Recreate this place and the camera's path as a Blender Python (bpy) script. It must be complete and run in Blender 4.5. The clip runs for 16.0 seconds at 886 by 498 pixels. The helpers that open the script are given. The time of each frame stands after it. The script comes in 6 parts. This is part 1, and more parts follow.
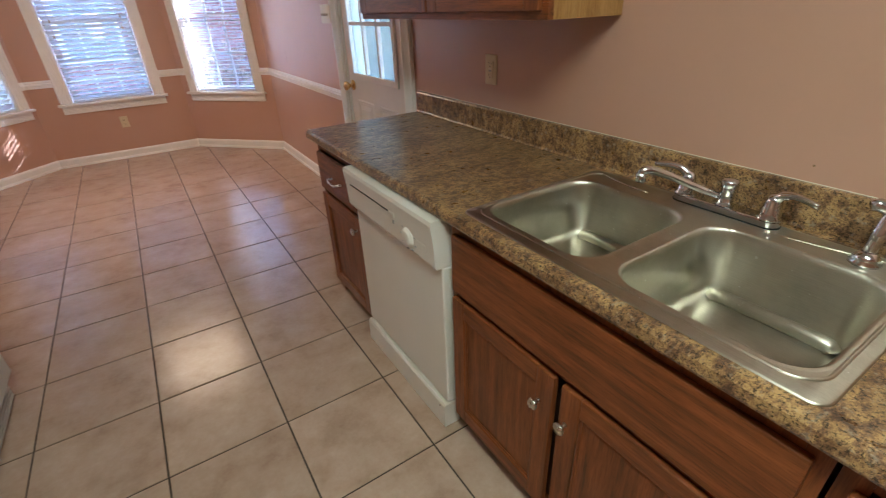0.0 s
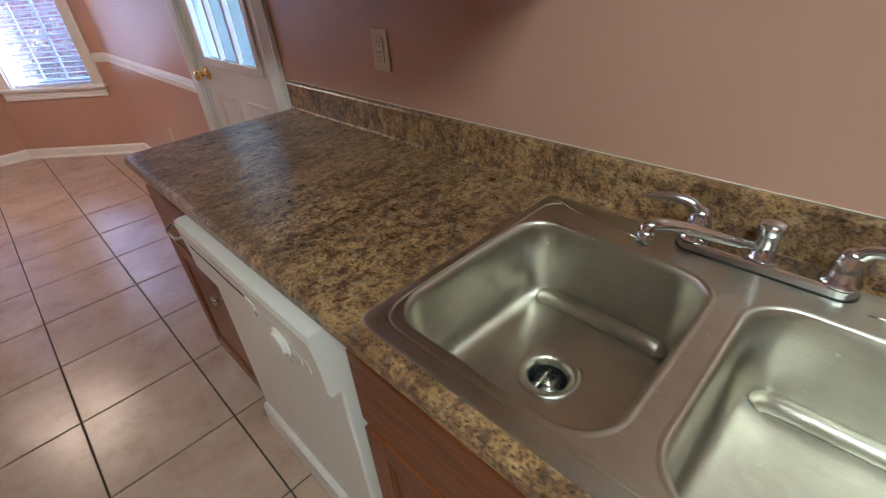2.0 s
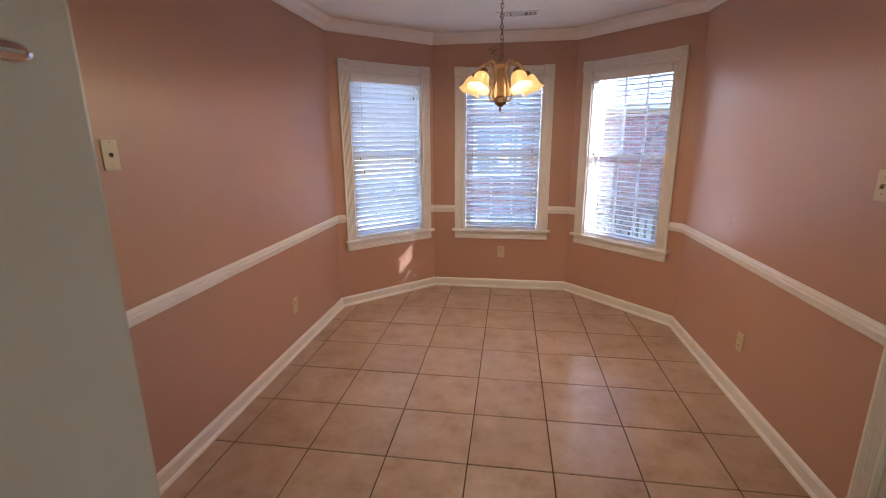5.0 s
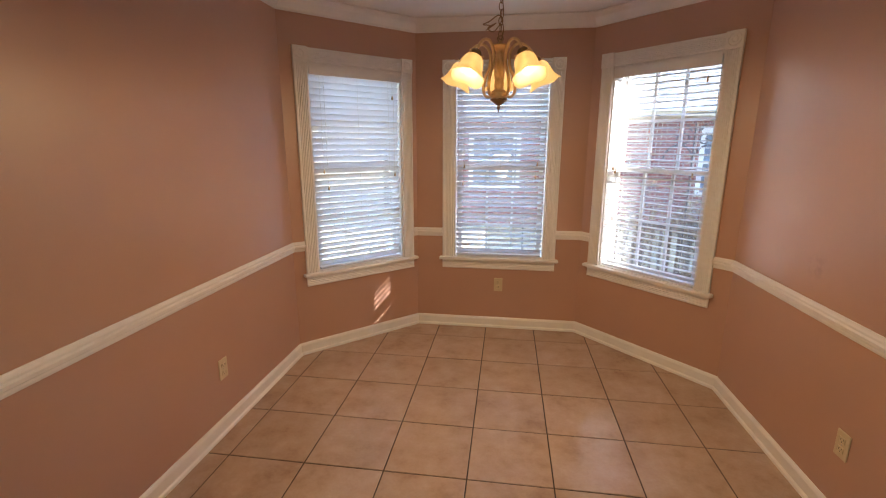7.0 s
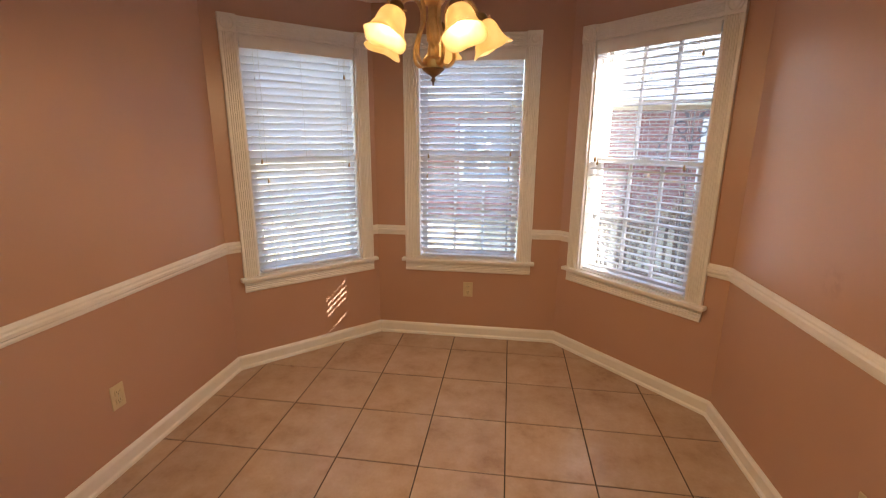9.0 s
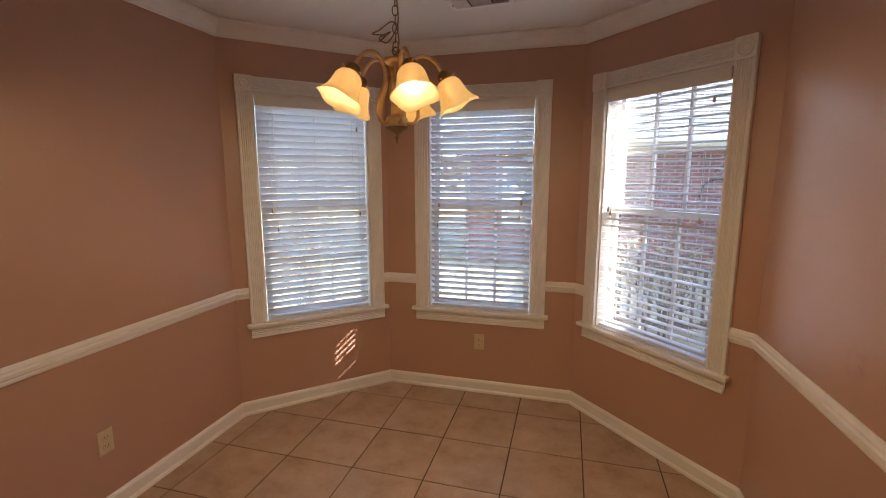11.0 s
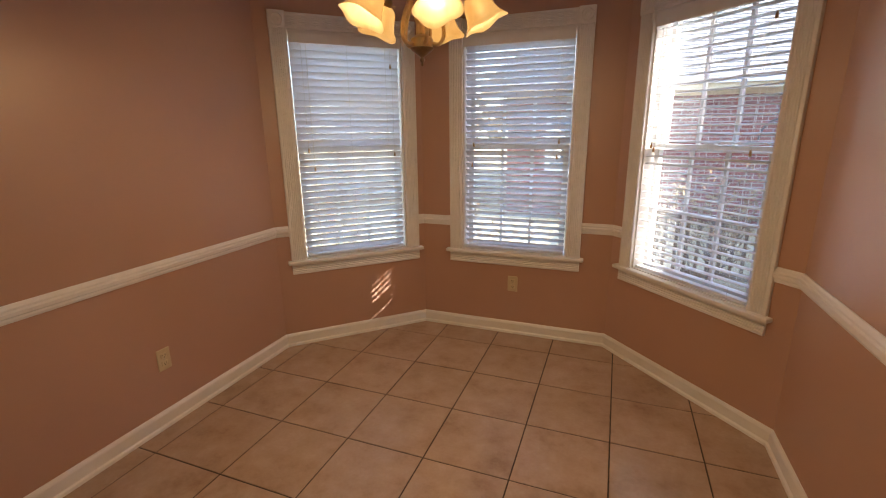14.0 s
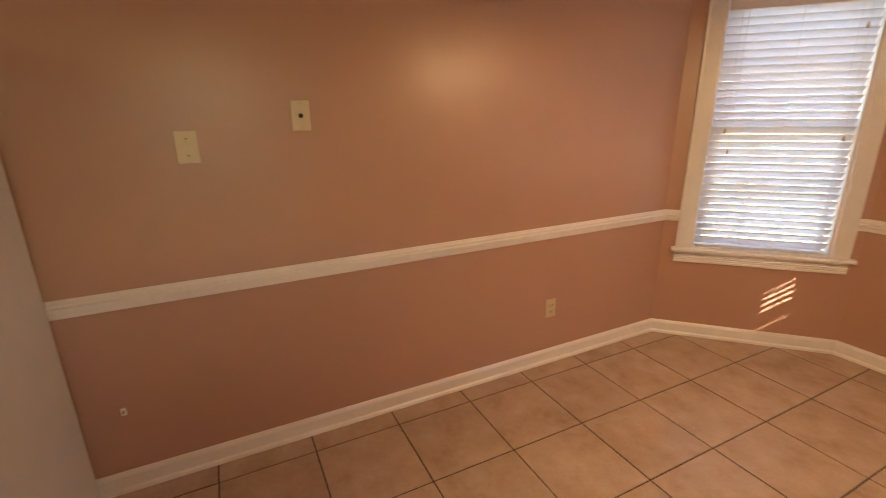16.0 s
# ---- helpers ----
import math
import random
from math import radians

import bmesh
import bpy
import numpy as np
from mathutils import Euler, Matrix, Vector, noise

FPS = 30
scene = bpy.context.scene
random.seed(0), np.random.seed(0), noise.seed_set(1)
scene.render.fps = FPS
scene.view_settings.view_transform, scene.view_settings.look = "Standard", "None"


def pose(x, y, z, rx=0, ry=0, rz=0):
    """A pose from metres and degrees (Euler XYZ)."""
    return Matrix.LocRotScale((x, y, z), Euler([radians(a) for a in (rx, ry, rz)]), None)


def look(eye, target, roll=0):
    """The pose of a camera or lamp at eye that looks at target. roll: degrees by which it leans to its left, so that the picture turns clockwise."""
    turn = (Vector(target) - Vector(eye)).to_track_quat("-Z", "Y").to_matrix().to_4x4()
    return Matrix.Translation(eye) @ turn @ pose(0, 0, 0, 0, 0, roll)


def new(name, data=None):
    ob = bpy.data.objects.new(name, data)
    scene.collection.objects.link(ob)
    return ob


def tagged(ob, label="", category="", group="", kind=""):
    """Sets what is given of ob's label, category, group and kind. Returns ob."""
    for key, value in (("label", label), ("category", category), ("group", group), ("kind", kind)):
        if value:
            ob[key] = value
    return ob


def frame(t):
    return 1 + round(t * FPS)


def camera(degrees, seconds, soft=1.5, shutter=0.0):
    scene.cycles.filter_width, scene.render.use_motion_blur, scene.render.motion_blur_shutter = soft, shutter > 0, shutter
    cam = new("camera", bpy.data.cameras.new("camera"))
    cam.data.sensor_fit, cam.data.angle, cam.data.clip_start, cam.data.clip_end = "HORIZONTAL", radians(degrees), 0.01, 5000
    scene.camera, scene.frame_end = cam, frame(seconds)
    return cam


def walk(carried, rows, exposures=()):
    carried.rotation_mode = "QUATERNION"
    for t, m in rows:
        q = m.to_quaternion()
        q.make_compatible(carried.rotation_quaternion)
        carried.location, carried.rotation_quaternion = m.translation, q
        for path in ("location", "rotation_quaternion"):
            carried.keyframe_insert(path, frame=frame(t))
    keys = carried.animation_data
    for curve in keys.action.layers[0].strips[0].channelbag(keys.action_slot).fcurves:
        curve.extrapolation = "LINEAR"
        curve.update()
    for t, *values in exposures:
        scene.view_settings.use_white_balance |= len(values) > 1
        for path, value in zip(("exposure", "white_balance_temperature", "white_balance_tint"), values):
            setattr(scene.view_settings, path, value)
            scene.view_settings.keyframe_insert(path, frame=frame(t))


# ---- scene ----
cam = camera(89.0, 16.0, soft=1.0, shutter=0.2)
PATH = [
    (0, (0.017, 0.006, 1.388), (0.956, 1.492, 0.434), -2.3),
    (0.5, (0.184, 0.065, 1.363), (1.279, 1.37, 0.315), -2.5),
    (1, (0.36, 0.125, 1.345), (1.442, 1.359, 0.202), -3.4),
    (1.5, (0.415, 0.208, 1.344), (1.522, 1.392, 0.172), -3.5),
    (2, (0.4, 0.431, 1.366), (1.543, 1.655, 0.272), -4.4),
    (2.5, (0.325, 0.632, 1.381), (1.26, 2.085, 0.374), -3.8),
    (3, (0.252, 0.813, 1.397), (0.431, 2.561, 0.441), -3.4),
    (3.5, (0.203, 0.937, 1.423), (-0.2, 2.687, 0.541), -3.5),
    (4, (0.098, 1.098, 1.454), (-0.376, 2.893, 0.71), -2.4),
    (4.5, (-0.02, 1.302, 1.529), (-0.363, 3.191, 0.965), -1.5),
    (6.8, (-0.175, 2.324, 1.554), (-0.406, 4.269, 1.149), 0.5),
    (7, (-0.122, 2.381, 1.551), (-0.395, 4.31, 1.099), 0.1),
    (7.5, (-0.01, 2.503, 1.531), (-0.387, 4.388, 0.978), 0.2),
    (8, (0.078, 2.577, 1.508), (-0.336, 4.433, 0.887), 0.5),
    (8.5, (0.099, 2.688, 1.498), (-0.242, 4.568, 0.907), 0.8),
    (9, (0.106, 2.838, 1.52), (-0.172, 4.758, 1.033), 0.3),
    (9.2, (0.109, 2.878, 1.538), (-0.163, 4.815, 1.118), -0.1),
    (11.3, (0.458, 2.999, 1.578), (-0.119, 4.888, 1.263), -0.5),
    (11.5, (0.477, 3.006, 1.555), (-0.126, 4.882, 1.213), -0.9),
    (12, (0.481, 3.011, 1.533), (-0.13, 4.867, 1.108), -1.2),
    (12.5, (0.48, 3.008, 1.515), (-0.133, 4.849, 1.028), -1.6),
    (13, (0.48, 3.015, 1.502), (-0.128, 4.844, 0.966), -1.6),
    (13.5, (0.476, 3.013, 1.492), (-0.117, 4.841, 0.94), -0.9),
    (14, (0.472, 2.993, 1.482), (-0.219, 4.799, 0.97), -0.7),
    (14.5, (0.453, 2.954, 1.483), (-0.449, 4.665, 0.973), -0.7),
    (15, (0.422, 2.916, 1.486), (-0.766, 4.447, 0.993), -1.5),
    (15.5, (0.371, 2.857, 1.472), (-1.121, 4.088, 0.96), -0.9),
    (16, (0.321, 2.778, 1.491), (-1.398, 3.618, 0.909), -0.8),
]
EXPOSURES = [(0.0, 3.98, 4850, 14), (1.0, 4.00, 4700, 14), (2.5, 4.03, 4500, 20), (3.0, 4.13, 4400, 21), (3.5, 4.00, 4500, 21), (4.5, 3.80, 5000, 16), (7.0, 3.66, 6000, 11), (9.2, 3.64, 6450, 12), (11.3, 3.14, 6150, 12), (14.5, 3.26, 6550, 13), (15.2, 3.54, 7050, 16), (16.0, 3.86, 7250, 18)]
walk(cam, [(t, look(eye, target, roll)) for t, eye, target, roll in PATH], EXPOSURES)

# ---- world and lights ----
SUN_EL, SUN_AZ = 31.0, 88.2  # degrees; azimuth clockwise from +y
world = bpy.data.worlds.new("world")
scene.world = world
world.use_nodes = True
wn = world.node_tree.nodes
sky = wn.new("ShaderNodeTexSky")
sky.sky_type, sky.sun_disc = "NISHITA", False
sky.sun_elevation, sky.sun_rotation = radians(SUN_EL), radians(SUN_AZ)
wn["Background"].inputs[1].default_value = 0.15
world.node_tree.links.new(sky.outputs[0], wn["Background"].inputs[0])

SUN_TO = Vector((math.sin(radians(SUN_AZ)) * math.cos(radians(SUN_EL)), math.cos(radians(SUN_AZ)) * math.cos(radians(SUN_EL)), math.sin(radians(SUN_EL))))


def lamp(name, kind, m, energy, colour, **more):
    data = bpy.data.lights.new(name, kind)
    data.energy, data.color = energy, colour
    ob = new(name, data)
    ob.matrix_world = m
    return ob


sun = lamp("sun", "SUN", look(SUN_TO * 30, (0, 0, 0)), 2.7, (1.0, 0.93, 0.82))
sun.data.angle = radians(0.4)

# fluorescent ceiling fixture of the kitchen
KITCHEN_LIGHT = (-0.02, -0.32, 2.40)
kitchen_lamp = lamp("kitchen_lamp", "AREA", look(KITCHEN_LIGHT, (KITCHEN_LIGHT[0], KITCHEN_LIGHT[1], 0)), 1.45, (0.96, 1.0, 0.46))
kitchen_lamp.data.shape, kitchen_lamp.data.size, kitchen_lamp.data.size_y = "RECTANGLE", 0.35, 1.1

# the chandelier, whose bulbs glow
CHAND = Vector((-0.173, 4.505, 1.690))
CHAND_ANGLES = [90, 162, 234, 306, 18]
SHADE_LEAN, SHADE_SIZE = 27.0, 0.84


def shade_place(ang):
    """The frame of one lamp holder: its z axis runs up the shade, which leans outward and down."""
    return pose(0, 0, 0, 0, 0, ang) @ Matrix.Translation((0.157, 0, 0.240)) @ pose(0, 0, 0, 0, -SHADE_LEAN, 0) @ Matrix.Scale(SHADE_SIZE, 4)


for a in CHAND_ANGLES:
    mouth = Matrix.Translation(CHAND) @ shade_place(a) @ Matrix.Translation((0, 0, -0.150))
    way = mouth.to_3x3() @ Vector((0, 0, -1))
    bulb_light = lamp("bulb_light", "SPOT", look(mouth.translation, mouth.translation + way), 0.98, (1.0, 0.645, 0.32))
    bulb_light.data.spot_size, bulb_light.data.spot_blend = radians(164), 0.35
    bulb_light.data.shadow_soft_size = 0.075


# ---- materials ----
class Mat:
    """A node material on a Principled shader, with small helpers."""

    def __init__(self, name, colour=(0.8, 0.8, 0.8), rough=0.5, metal=0.0, **more):
        self.m = bpy.data.materials.new(name)
        self.m.use_nodes = True
        self.t = self.m.node_tree
        self.p = self.t.nodes["Principled BSDF"]
        self.set("Base Color", (*colour, 1))
        self.set("Roughness", rough)
        self.set("Metallic", metal)
        self.coord = None

    def set(self, key, value):
        self.p.inputs[key].default_value = value

    def node(self, kind, **inputs):
        n = self.t.nodes.new(kind)
        for k, v in inputs.items():
            n.inputs[k].default_value = v
        return n

    def link(self, a, b):
        self.t.links.new(a, b)

    def at(self, stretch=(1, 1, 1), own=False):
        c = self.t.nodes.new("ShaderNodeTexCoord")
        m = self.node("ShaderNodeMapping", Scale=stretch)
        self.link(c.outputs["Object"], m.inputs["Vector"])
        if own:
            info = self.t.nodes.new("ShaderNodeObjectInfo")
            add = self.t.nodes.new("ShaderNodeVectorMath")
            mul = self.t.nodes.new("ShaderNodeMath")
            mul.operation = "MULTIPLY"
            mul.inputs[1].default_value = 37.0
            self.link(info.outputs["Random"], mul.inputs[0])
            self.link(m.outputs[0], add.inputs[0])
            self.link(mul.outputs[0], add.inputs[1])
            return add.outputs[0]
        return m.outputs[0]

    def noise(self, at, scale, detail=4.0, rough=0.55):
        n = self.node("ShaderNodeTexNoise", Scale=scale, Detail=detail, Roughness=rough)
        self.link(at, n.inputs["Vector"])
        return n.outputs["Fac"]

    def ramp(self, fac, stops):
        r = self.t.nodes.new("ShaderNodeValToRGB")
        e = r.color_ramp.elements
        e.remove(e[-1])
        e[0].position, e[0].color = stops[0][0], (*stops[0][1], 1)
        for p, c in stops[1:]:
            e.new(p).color = (*c, 1)
        self.link(fac, r.inputs[0])
        return r.outputs[0]

    def mix(self, fac, a, b, how="MIX"):
        n = self.t.nodes.new("ShaderNodeMix")
        n.data_type, n.blend_type = "RGBA", how
        for src, sock in ((fac, n.inputs[0]), (a, n.inputs[6]), (b, n.inputs[7])):
            if isinstance(src, (int, float)):
                sock.default_value = src
            elif isinstance(src, tuple):
                sock.default_value = (*src, 1)
            else:
                self.link(src, sock)
        return n.outputs[2]

    def colour(self, out):
        self.link(out, self.p.inputs["Base Color"])

    def rough(self, fac, lo, hi):
        n = self.node("ShaderNodeMapRange")
        n.inputs[3].default_value, n.inputs[4].default_value = lo, hi
        self.link(fac, n.inputs[0])
        self.link(n.outputs[0], self.p.inputs["Roughness"])

    def bump(self, fac, strength, distance=0.002):
        n = self.node("ShaderNodeBump", Strength=strength, Distance=distance)
        self.link(fac, n.inputs["Height"])
        self.link(n.outputs[0], self.p.inputs["Normal"])


def plain(name, colour, rough=0.5, metal=0.0, vary=0.06, scale=6.0, bump=0.0, fine=180.0):
    """A painted or moulded surface with broad and fine unevenness."""
    k = Mat(name, colour, rough, metal)
    at = k.at()
    broad = k.noise(at, scale)
    lo, hi = tuple(c * (1 - vary) for c in colour), tuple(min(1, c * (1 + vary)) for c in colour)
    k.colour(k.ramp(broad, [(0.3, lo), (0.7, hi)]))
    small = k.noise(at, fine, 2.0)
    k.rough(k.noise(at, scale * 3), max(0.03, rough - 0.06), min(1, rough + 0.08))
    if bump:
        k.bump(small, bump)
    return k.m


def make_wall_paint():
    k = Mat("terracotta_pink_paint", (0.515, 0.306, 0.217), 0.34)
    at = k.at()
    c = k.ramp(k.noise(at, 1.3, 3), [(0.3, (0.500, 0.294, 0.206)), (0.7, (0.530, 0.318, 0.228))])
    smudge = k.ramp(k.noise(at, 3.1, 5, 0.6), [(0.62, (0, 0, 0)), (0.8, (1, 1, 1))])
    c = k.mix(k.mix(0.25, (0, 0, 0), smudge), c, (0.470, 0.273, 0.190))
    # one brown rub mark above the chair rail
    gap, size = k.t.nodes.new("ShaderNodeVectorMath"), k.t.nodes.new("ShaderNodeVectorMath")
    gap.operation, size.operation = "SUBTRACT", "LENGTH"
    gap.inputs[1].default_value = (0.835, 0, 1.02)
    k.link(k.at(), gap.inputs[0])
    k.link(gap.outputs[0], size.inputs[0])
    near = k.ramp(size.outputs["Value"], [(0.01, (0.40, 0.40, 0.40)), (0.08, (0, 0, 0))])
    ragged = k.mix(1.0, near, k.ramp(k.noise(at, 24, 4), [(0.42, (0, 0, 0)), (0.60, (1, 1, 1))]), "MULTIPLY")
    k.colour(k.mix(ragged, c, (0.30, 0.17, 0.11)))
    k.set("Coat Weight", 0.5)
    k.set("Coat Roughness", 0.30)
    k.rough(k.noise(at, 2.2, 4), 0.40, 0.46)
    k.bump(k.noise(at, 170, 3), 0.12, 0.0012)
    return k.m


def make_tile():
    k = Mat("beige_ceramic_tile", (0.5, 0.38, 0.29), 0.3)
    at = k.at(own=True)
    cloud = k.noise(at, 5.5, 9, 0.68)
    c = k.ramp(cloud, [(0.28, (0.375, 0.250, 0.180)), (0.46, (0.490, 0.352, 0.262)), (0.60, (0.535, 0.398, 0.305)), (0.75, (0.590, 0.455, 0.360))])
    fleck = k.ramp(k.noise(at, 70.0, 4, 0.6), [(0.2, (0.84, 0.80, 0.77)), (0.8, (1, 1, 1))])
    c = k.mix(0.55, c, fleck, "MULTIPLY")
    info = k.t.nodes.new("ShaderNodeObjectInfo")
    tone = k.ramp(info.outputs["Random"], [(0.0, (0.92, 0.91, 0.90)), (1.0, (1, 1, 1))])
    k.colour(k.mix(1.0, c, tone, "MULTIPLY"))
    k.rough(k.noise(at, 9.0, 4), 0.225, 0.28)
    k.bump(k.noise(at, 60.0, 3), 0.04, 0.001)
    return k.m


def make_granite():
    k = Mat("brown_granite_laminate", (0.2, 0.14, 0.08), 0.32)
    at = k.at((1, 1, 1))
    base = k.ramp(k.noise(k.at((0.85, 1.2, 1.0)), 38.0, 12, 0.84), [(0.34, (0.030, 0.020, 0.015)), (0.42, (0.118, 0.063, 0.036)), (0.48, (0.245, 0.137, 0.062)), (0.56, (0.51, 0.325, 0.125)), (0.66, (0.275, 0.200, 0.148))])
    drift = k.ramp(k.noise(k.at((0.7, 1.3, 1.0)), 8.0, 6, 0.62), [(0.36, (0.36, 0.31, 0.30)), (0.56, (1, 1, 1))])
    c = k.mix(0.8, base, drift, "MULTIPLY")
    blot = k.ramp(k.noise(at, 175.0, 6, 0.78), [(0.42, (0.04, 0.03, 0.028)), (0.47, (1, 1, 1))])
    c = k.mix(0.9, c, blot, "MULTIPLY")
    grey = k.ramp(k.noise(at, 60.0, 6, 0.68), [(0.57, (0, 0, 0)), (0.66, (1, 1, 1))])
    c = k.mix(k.mix(0.5, (0, 0, 0), grey), c, (0.38, 0.335, 0.27))
    k.colour(c)
    k.rough(k.noise(at, 30, 4), 0.24, 0.34)
    k.bump(k.noise(at, 420, 2), 0.15, 0.0006)
    return k.m


def make_wood(name, dark, mid, light, axis="z", rough=0.38):
    k = Mat(name, mid, rough)
    k.set("Specular IOR Level", 0.36)
    s = {"z": (16, 16, 1.0), "y": (16, 1.0, 16), "x": (1.0, 16, 16)}[axis]
    at = k.at(s, own=True)
    c = k.ramp(k.noise(at, 3.2, 6, 0.62), [(0.28, dark), (0.5, mid), (0.75, light)])
    pores = k.ramp(k.noise(k.at(tuple(v * 5 for v in s), own=True), 4.0, 4, 0.7), [(0.36, (0.52, 0.44, 0.40)), (0.52, (1, 1, 1))])
    k.colour(k.mix(0.7, c, pores, "MULTIPLY"))
    k.rough(k.noise(k.at(own=True), 7, 4), rough - 0.08, rough + 0.12)
    k.bump(k.noise(k.at(tuple(v * 5 for v in s), own=True), 4.0, 3), 0.25, 0.0008)
    return k.m


def make_steel():
    k = Mat("brushed_stainless_steel", (0.60, 0.60, 0.57), 0.30, 1.0)
    at = k.at((60, 1, 60))
    brush = k.noise(at, 14.0, 3)
    base = k.ramp(k.noise(k.at(), 7.0, 6, 0.65), [(0.30, (0.47, 0.435, 0.355)), (0.5, (0.56, 0.525, 0.44)), (0.72, (0.62, 0.585, 0.50))])
    spots = k.ramp(k.noise(k.at(), 85.0, 3, 0.5), [(0.70, (0, 0, 0)), (0.74, (0.8, 0.8, 0.8))])
    fine = k.ramp(brush, [(0.35, (0.90, 0.90, 0.90)), (0.6, (1, 1, 1))])
    k.colour(k.mix(spots, k.mix(1.0, base, fine, "MULTIPLY"), (0.74, 0.74, 0.70)))
    k.rough(k.noise(k.at(), 26.0, 6, 0.7), 0.31, 0.42)
    # brushed from end to end of the sink, so that highlights spread across it
    grain = k.t.nodes.new("ShaderNodeTangent")
    grain.direction_type, grain.axis = "RADIAL", "Y"
    k.link(grain.outputs[0], k.p.inputs["Tangent"])
    k.set("Anisotropic", 0.75)
    k.bump(brush, 0.05, 0.0005)
    return k.m


def make_glass(name, tint=(1, 1, 1)):
    m = bpy.data.materials.new(name)
    m.use_nodes = True
    t = m.node_tree
    t.nodes.clear()
    out, mixn = t.nodes.new("ShaderNodeOutputMaterial"), t.nodes.new("ShaderNodeMixShader")
    clear, gloss = t.nodes.new("ShaderNodeBsdfTransparent"), t.nodes.new("ShaderNodeBsdfGlossy")
    clear.inputs[0].default_value = (*tint, 1)
    gloss.inputs["Roughness"].default_value = 0.01
    mixn.inputs[0].default_value = 0.05
    t.links.new(clear.outputs[0], mixn.inputs[1])
    t.links.new(gloss.outputs[0], mixn.inputs[2])
    # a film of dust that catches the daylight
    dust, dusty = t.nodes.new("ShaderNodeBsdfTranslucent"), t.nodes.new("ShaderNodeMixShader")
    dust.inputs[0].default_value = (0.85, 0.88, 0.92, 1)
    dusty.inputs[0].default_value = 0.022
    t.links.new(mixn.outputs[0], dusty.inputs[1])
    t.links.new(dust.outputs[0], dusty.inputs[2])
    t.links.new(dusty.outputs[0], out.inputs[0])
    return m


def make_shade_glass():
    """Alabaster glass with pale swirls: the lit glow is put in as emission, and the bulb shows."""
    k = Mat("alabaster_glass", (0.62, 0.55, 0.42), 0.16)
    swirl = k.noise(k.at((1, 1, 0.6)), 16.0, 5, 0.6)
    k.colour(k.ramp(swirl, [(0.3, (0.54, 0.47, 0.34)), (0.7, (0.66, 0.59, 0.46))]))
    k.link(k.ramp(swirl, [(0.34, (0.92, 0.43, 0.095)), (0.5, (1.0, 0.54, 0.145)), (0.66, (1.0, 0.61, 0.20))]), k.p.inputs["Emission Color"])
    k.set("Emission Strength", 0.074)
    clear, mixn = k.t.nodes.new("ShaderNodeBsdfTransparent"), k.t.nodes.new("ShaderNodeMixShader")
    clear.inputs[0].default_value = (1.0, 0.84, 0.55, 1)
    mixn.inputs[0].default_value = 0.12
    k.link(k.p.outputs[0], mixn.inputs[1])
    k.link(clear.outputs[0], mixn.inputs[2])
    k.link(mixn.outputs[0], k.t.nodes["Material Output"].inputs[0])
    return k.m


def make_blind():
    """Thin white slats that let a little daylight through."""
    k = Mat("white_blind_slat", (0.86, 0.86, 0.86), 0.42)
    k.colour(k.ramp(k.noise(k.at(own=True), 10, 3), [(0.3, (0.84, 0.84, 0.84)), (0.7, (0.88, 0.88, 0.88))]))
    thin, mixn = k.t.nodes.new("ShaderNodeBsdfTranslucent"), k.t.nodes.new("ShaderNodeMixShader")
    thin.inputs[0].default_value = (0.80, 0.82, 0.86, 1)
    mixn.inputs[0].default_value = 0.33
    k.link(k.p.outputs[0], mixn.inputs[1])
    k.link(thin.outputs[0], mixn.inputs[2])
    k.link(mixn.outputs[0], k.t.nodes["Material Output"].inputs[0])
    return k.m


def make_glow(name, colour, strength):
    k = Mat(name, colour, 0.4)
    k.set("Emission Color", (*colour, 1))
    k.set("Emission Strength", strength)
    return k.m


def make_brick():
    k = Mat("red_brick", (0.25, 0.09, 0.07), 0.85)
    c = k.t.nodes.new("ShaderNodeTexCoord")
    m = k.node("ShaderNodeMapping", Rotation=(radians(90), 0, 0))
    k.link(c.outputs["Object"], m.inputs["Vector"])
    b = k.node("ShaderNodeTexBrick", Scale=1.0)
    b.inputs["Color1"].default_value, b.inputs["Color2"].default_value, b.inputs["Mortar"].default_value = (0.27, 0.085, 0.065, 1), (0.20, 0.06, 0.05, 1), (0.40, 0.36, 0.32, 1)
    b.inputs["Mortar Size"].default_value, b.inputs["Brick Width"].default_value, b.inputs["Row Height"].default_value = 0.010, 0.215, 0.075
    k.link(m.outputs[0], b.inputs["Vector"])
    k.colour(k.mix(0.6, b.outputs[0], k.ramp(k.noise(k.at(), 3.0, 5), [(0.3, (0.7, 0.68, 0.66)), (0.7, (1, 1, 1))]), "MULTIPLY"))
    k.bump(b.outputs["Fac"], -0.4, 0.006)
    return k.m


PAINT = make_wall_paint()
TILE = make_tile()
GROUT = plain("dark_brown_grout", (0.064, 0.045, 0.034), 0.9, vary=0.25, scale=8, bump=0.3)
WHITE = plain("white_trim_paint", (0.85, 0.82, 0.78), 0.35, vary=0.03, scale=9, bump=0.05)
CEILING = plain("white_ceiling_paint", (0.80, 0.77, 0.72), 0.9, vary=0.02, scale=3, bump=0.3)
DOORPAINT = plain("white_door_paint", (0.74, 0.69, 0.65), 0.36, vary=0.03, scale=7, bump=0.04)
GRANITE = make_granite()
OAK = make_wood("dark_stained_oak_upright", (0.088, 0.026, 0.007), (0.195, 0.058, 0.013), (0.300, 0.098, 0.024), "z")
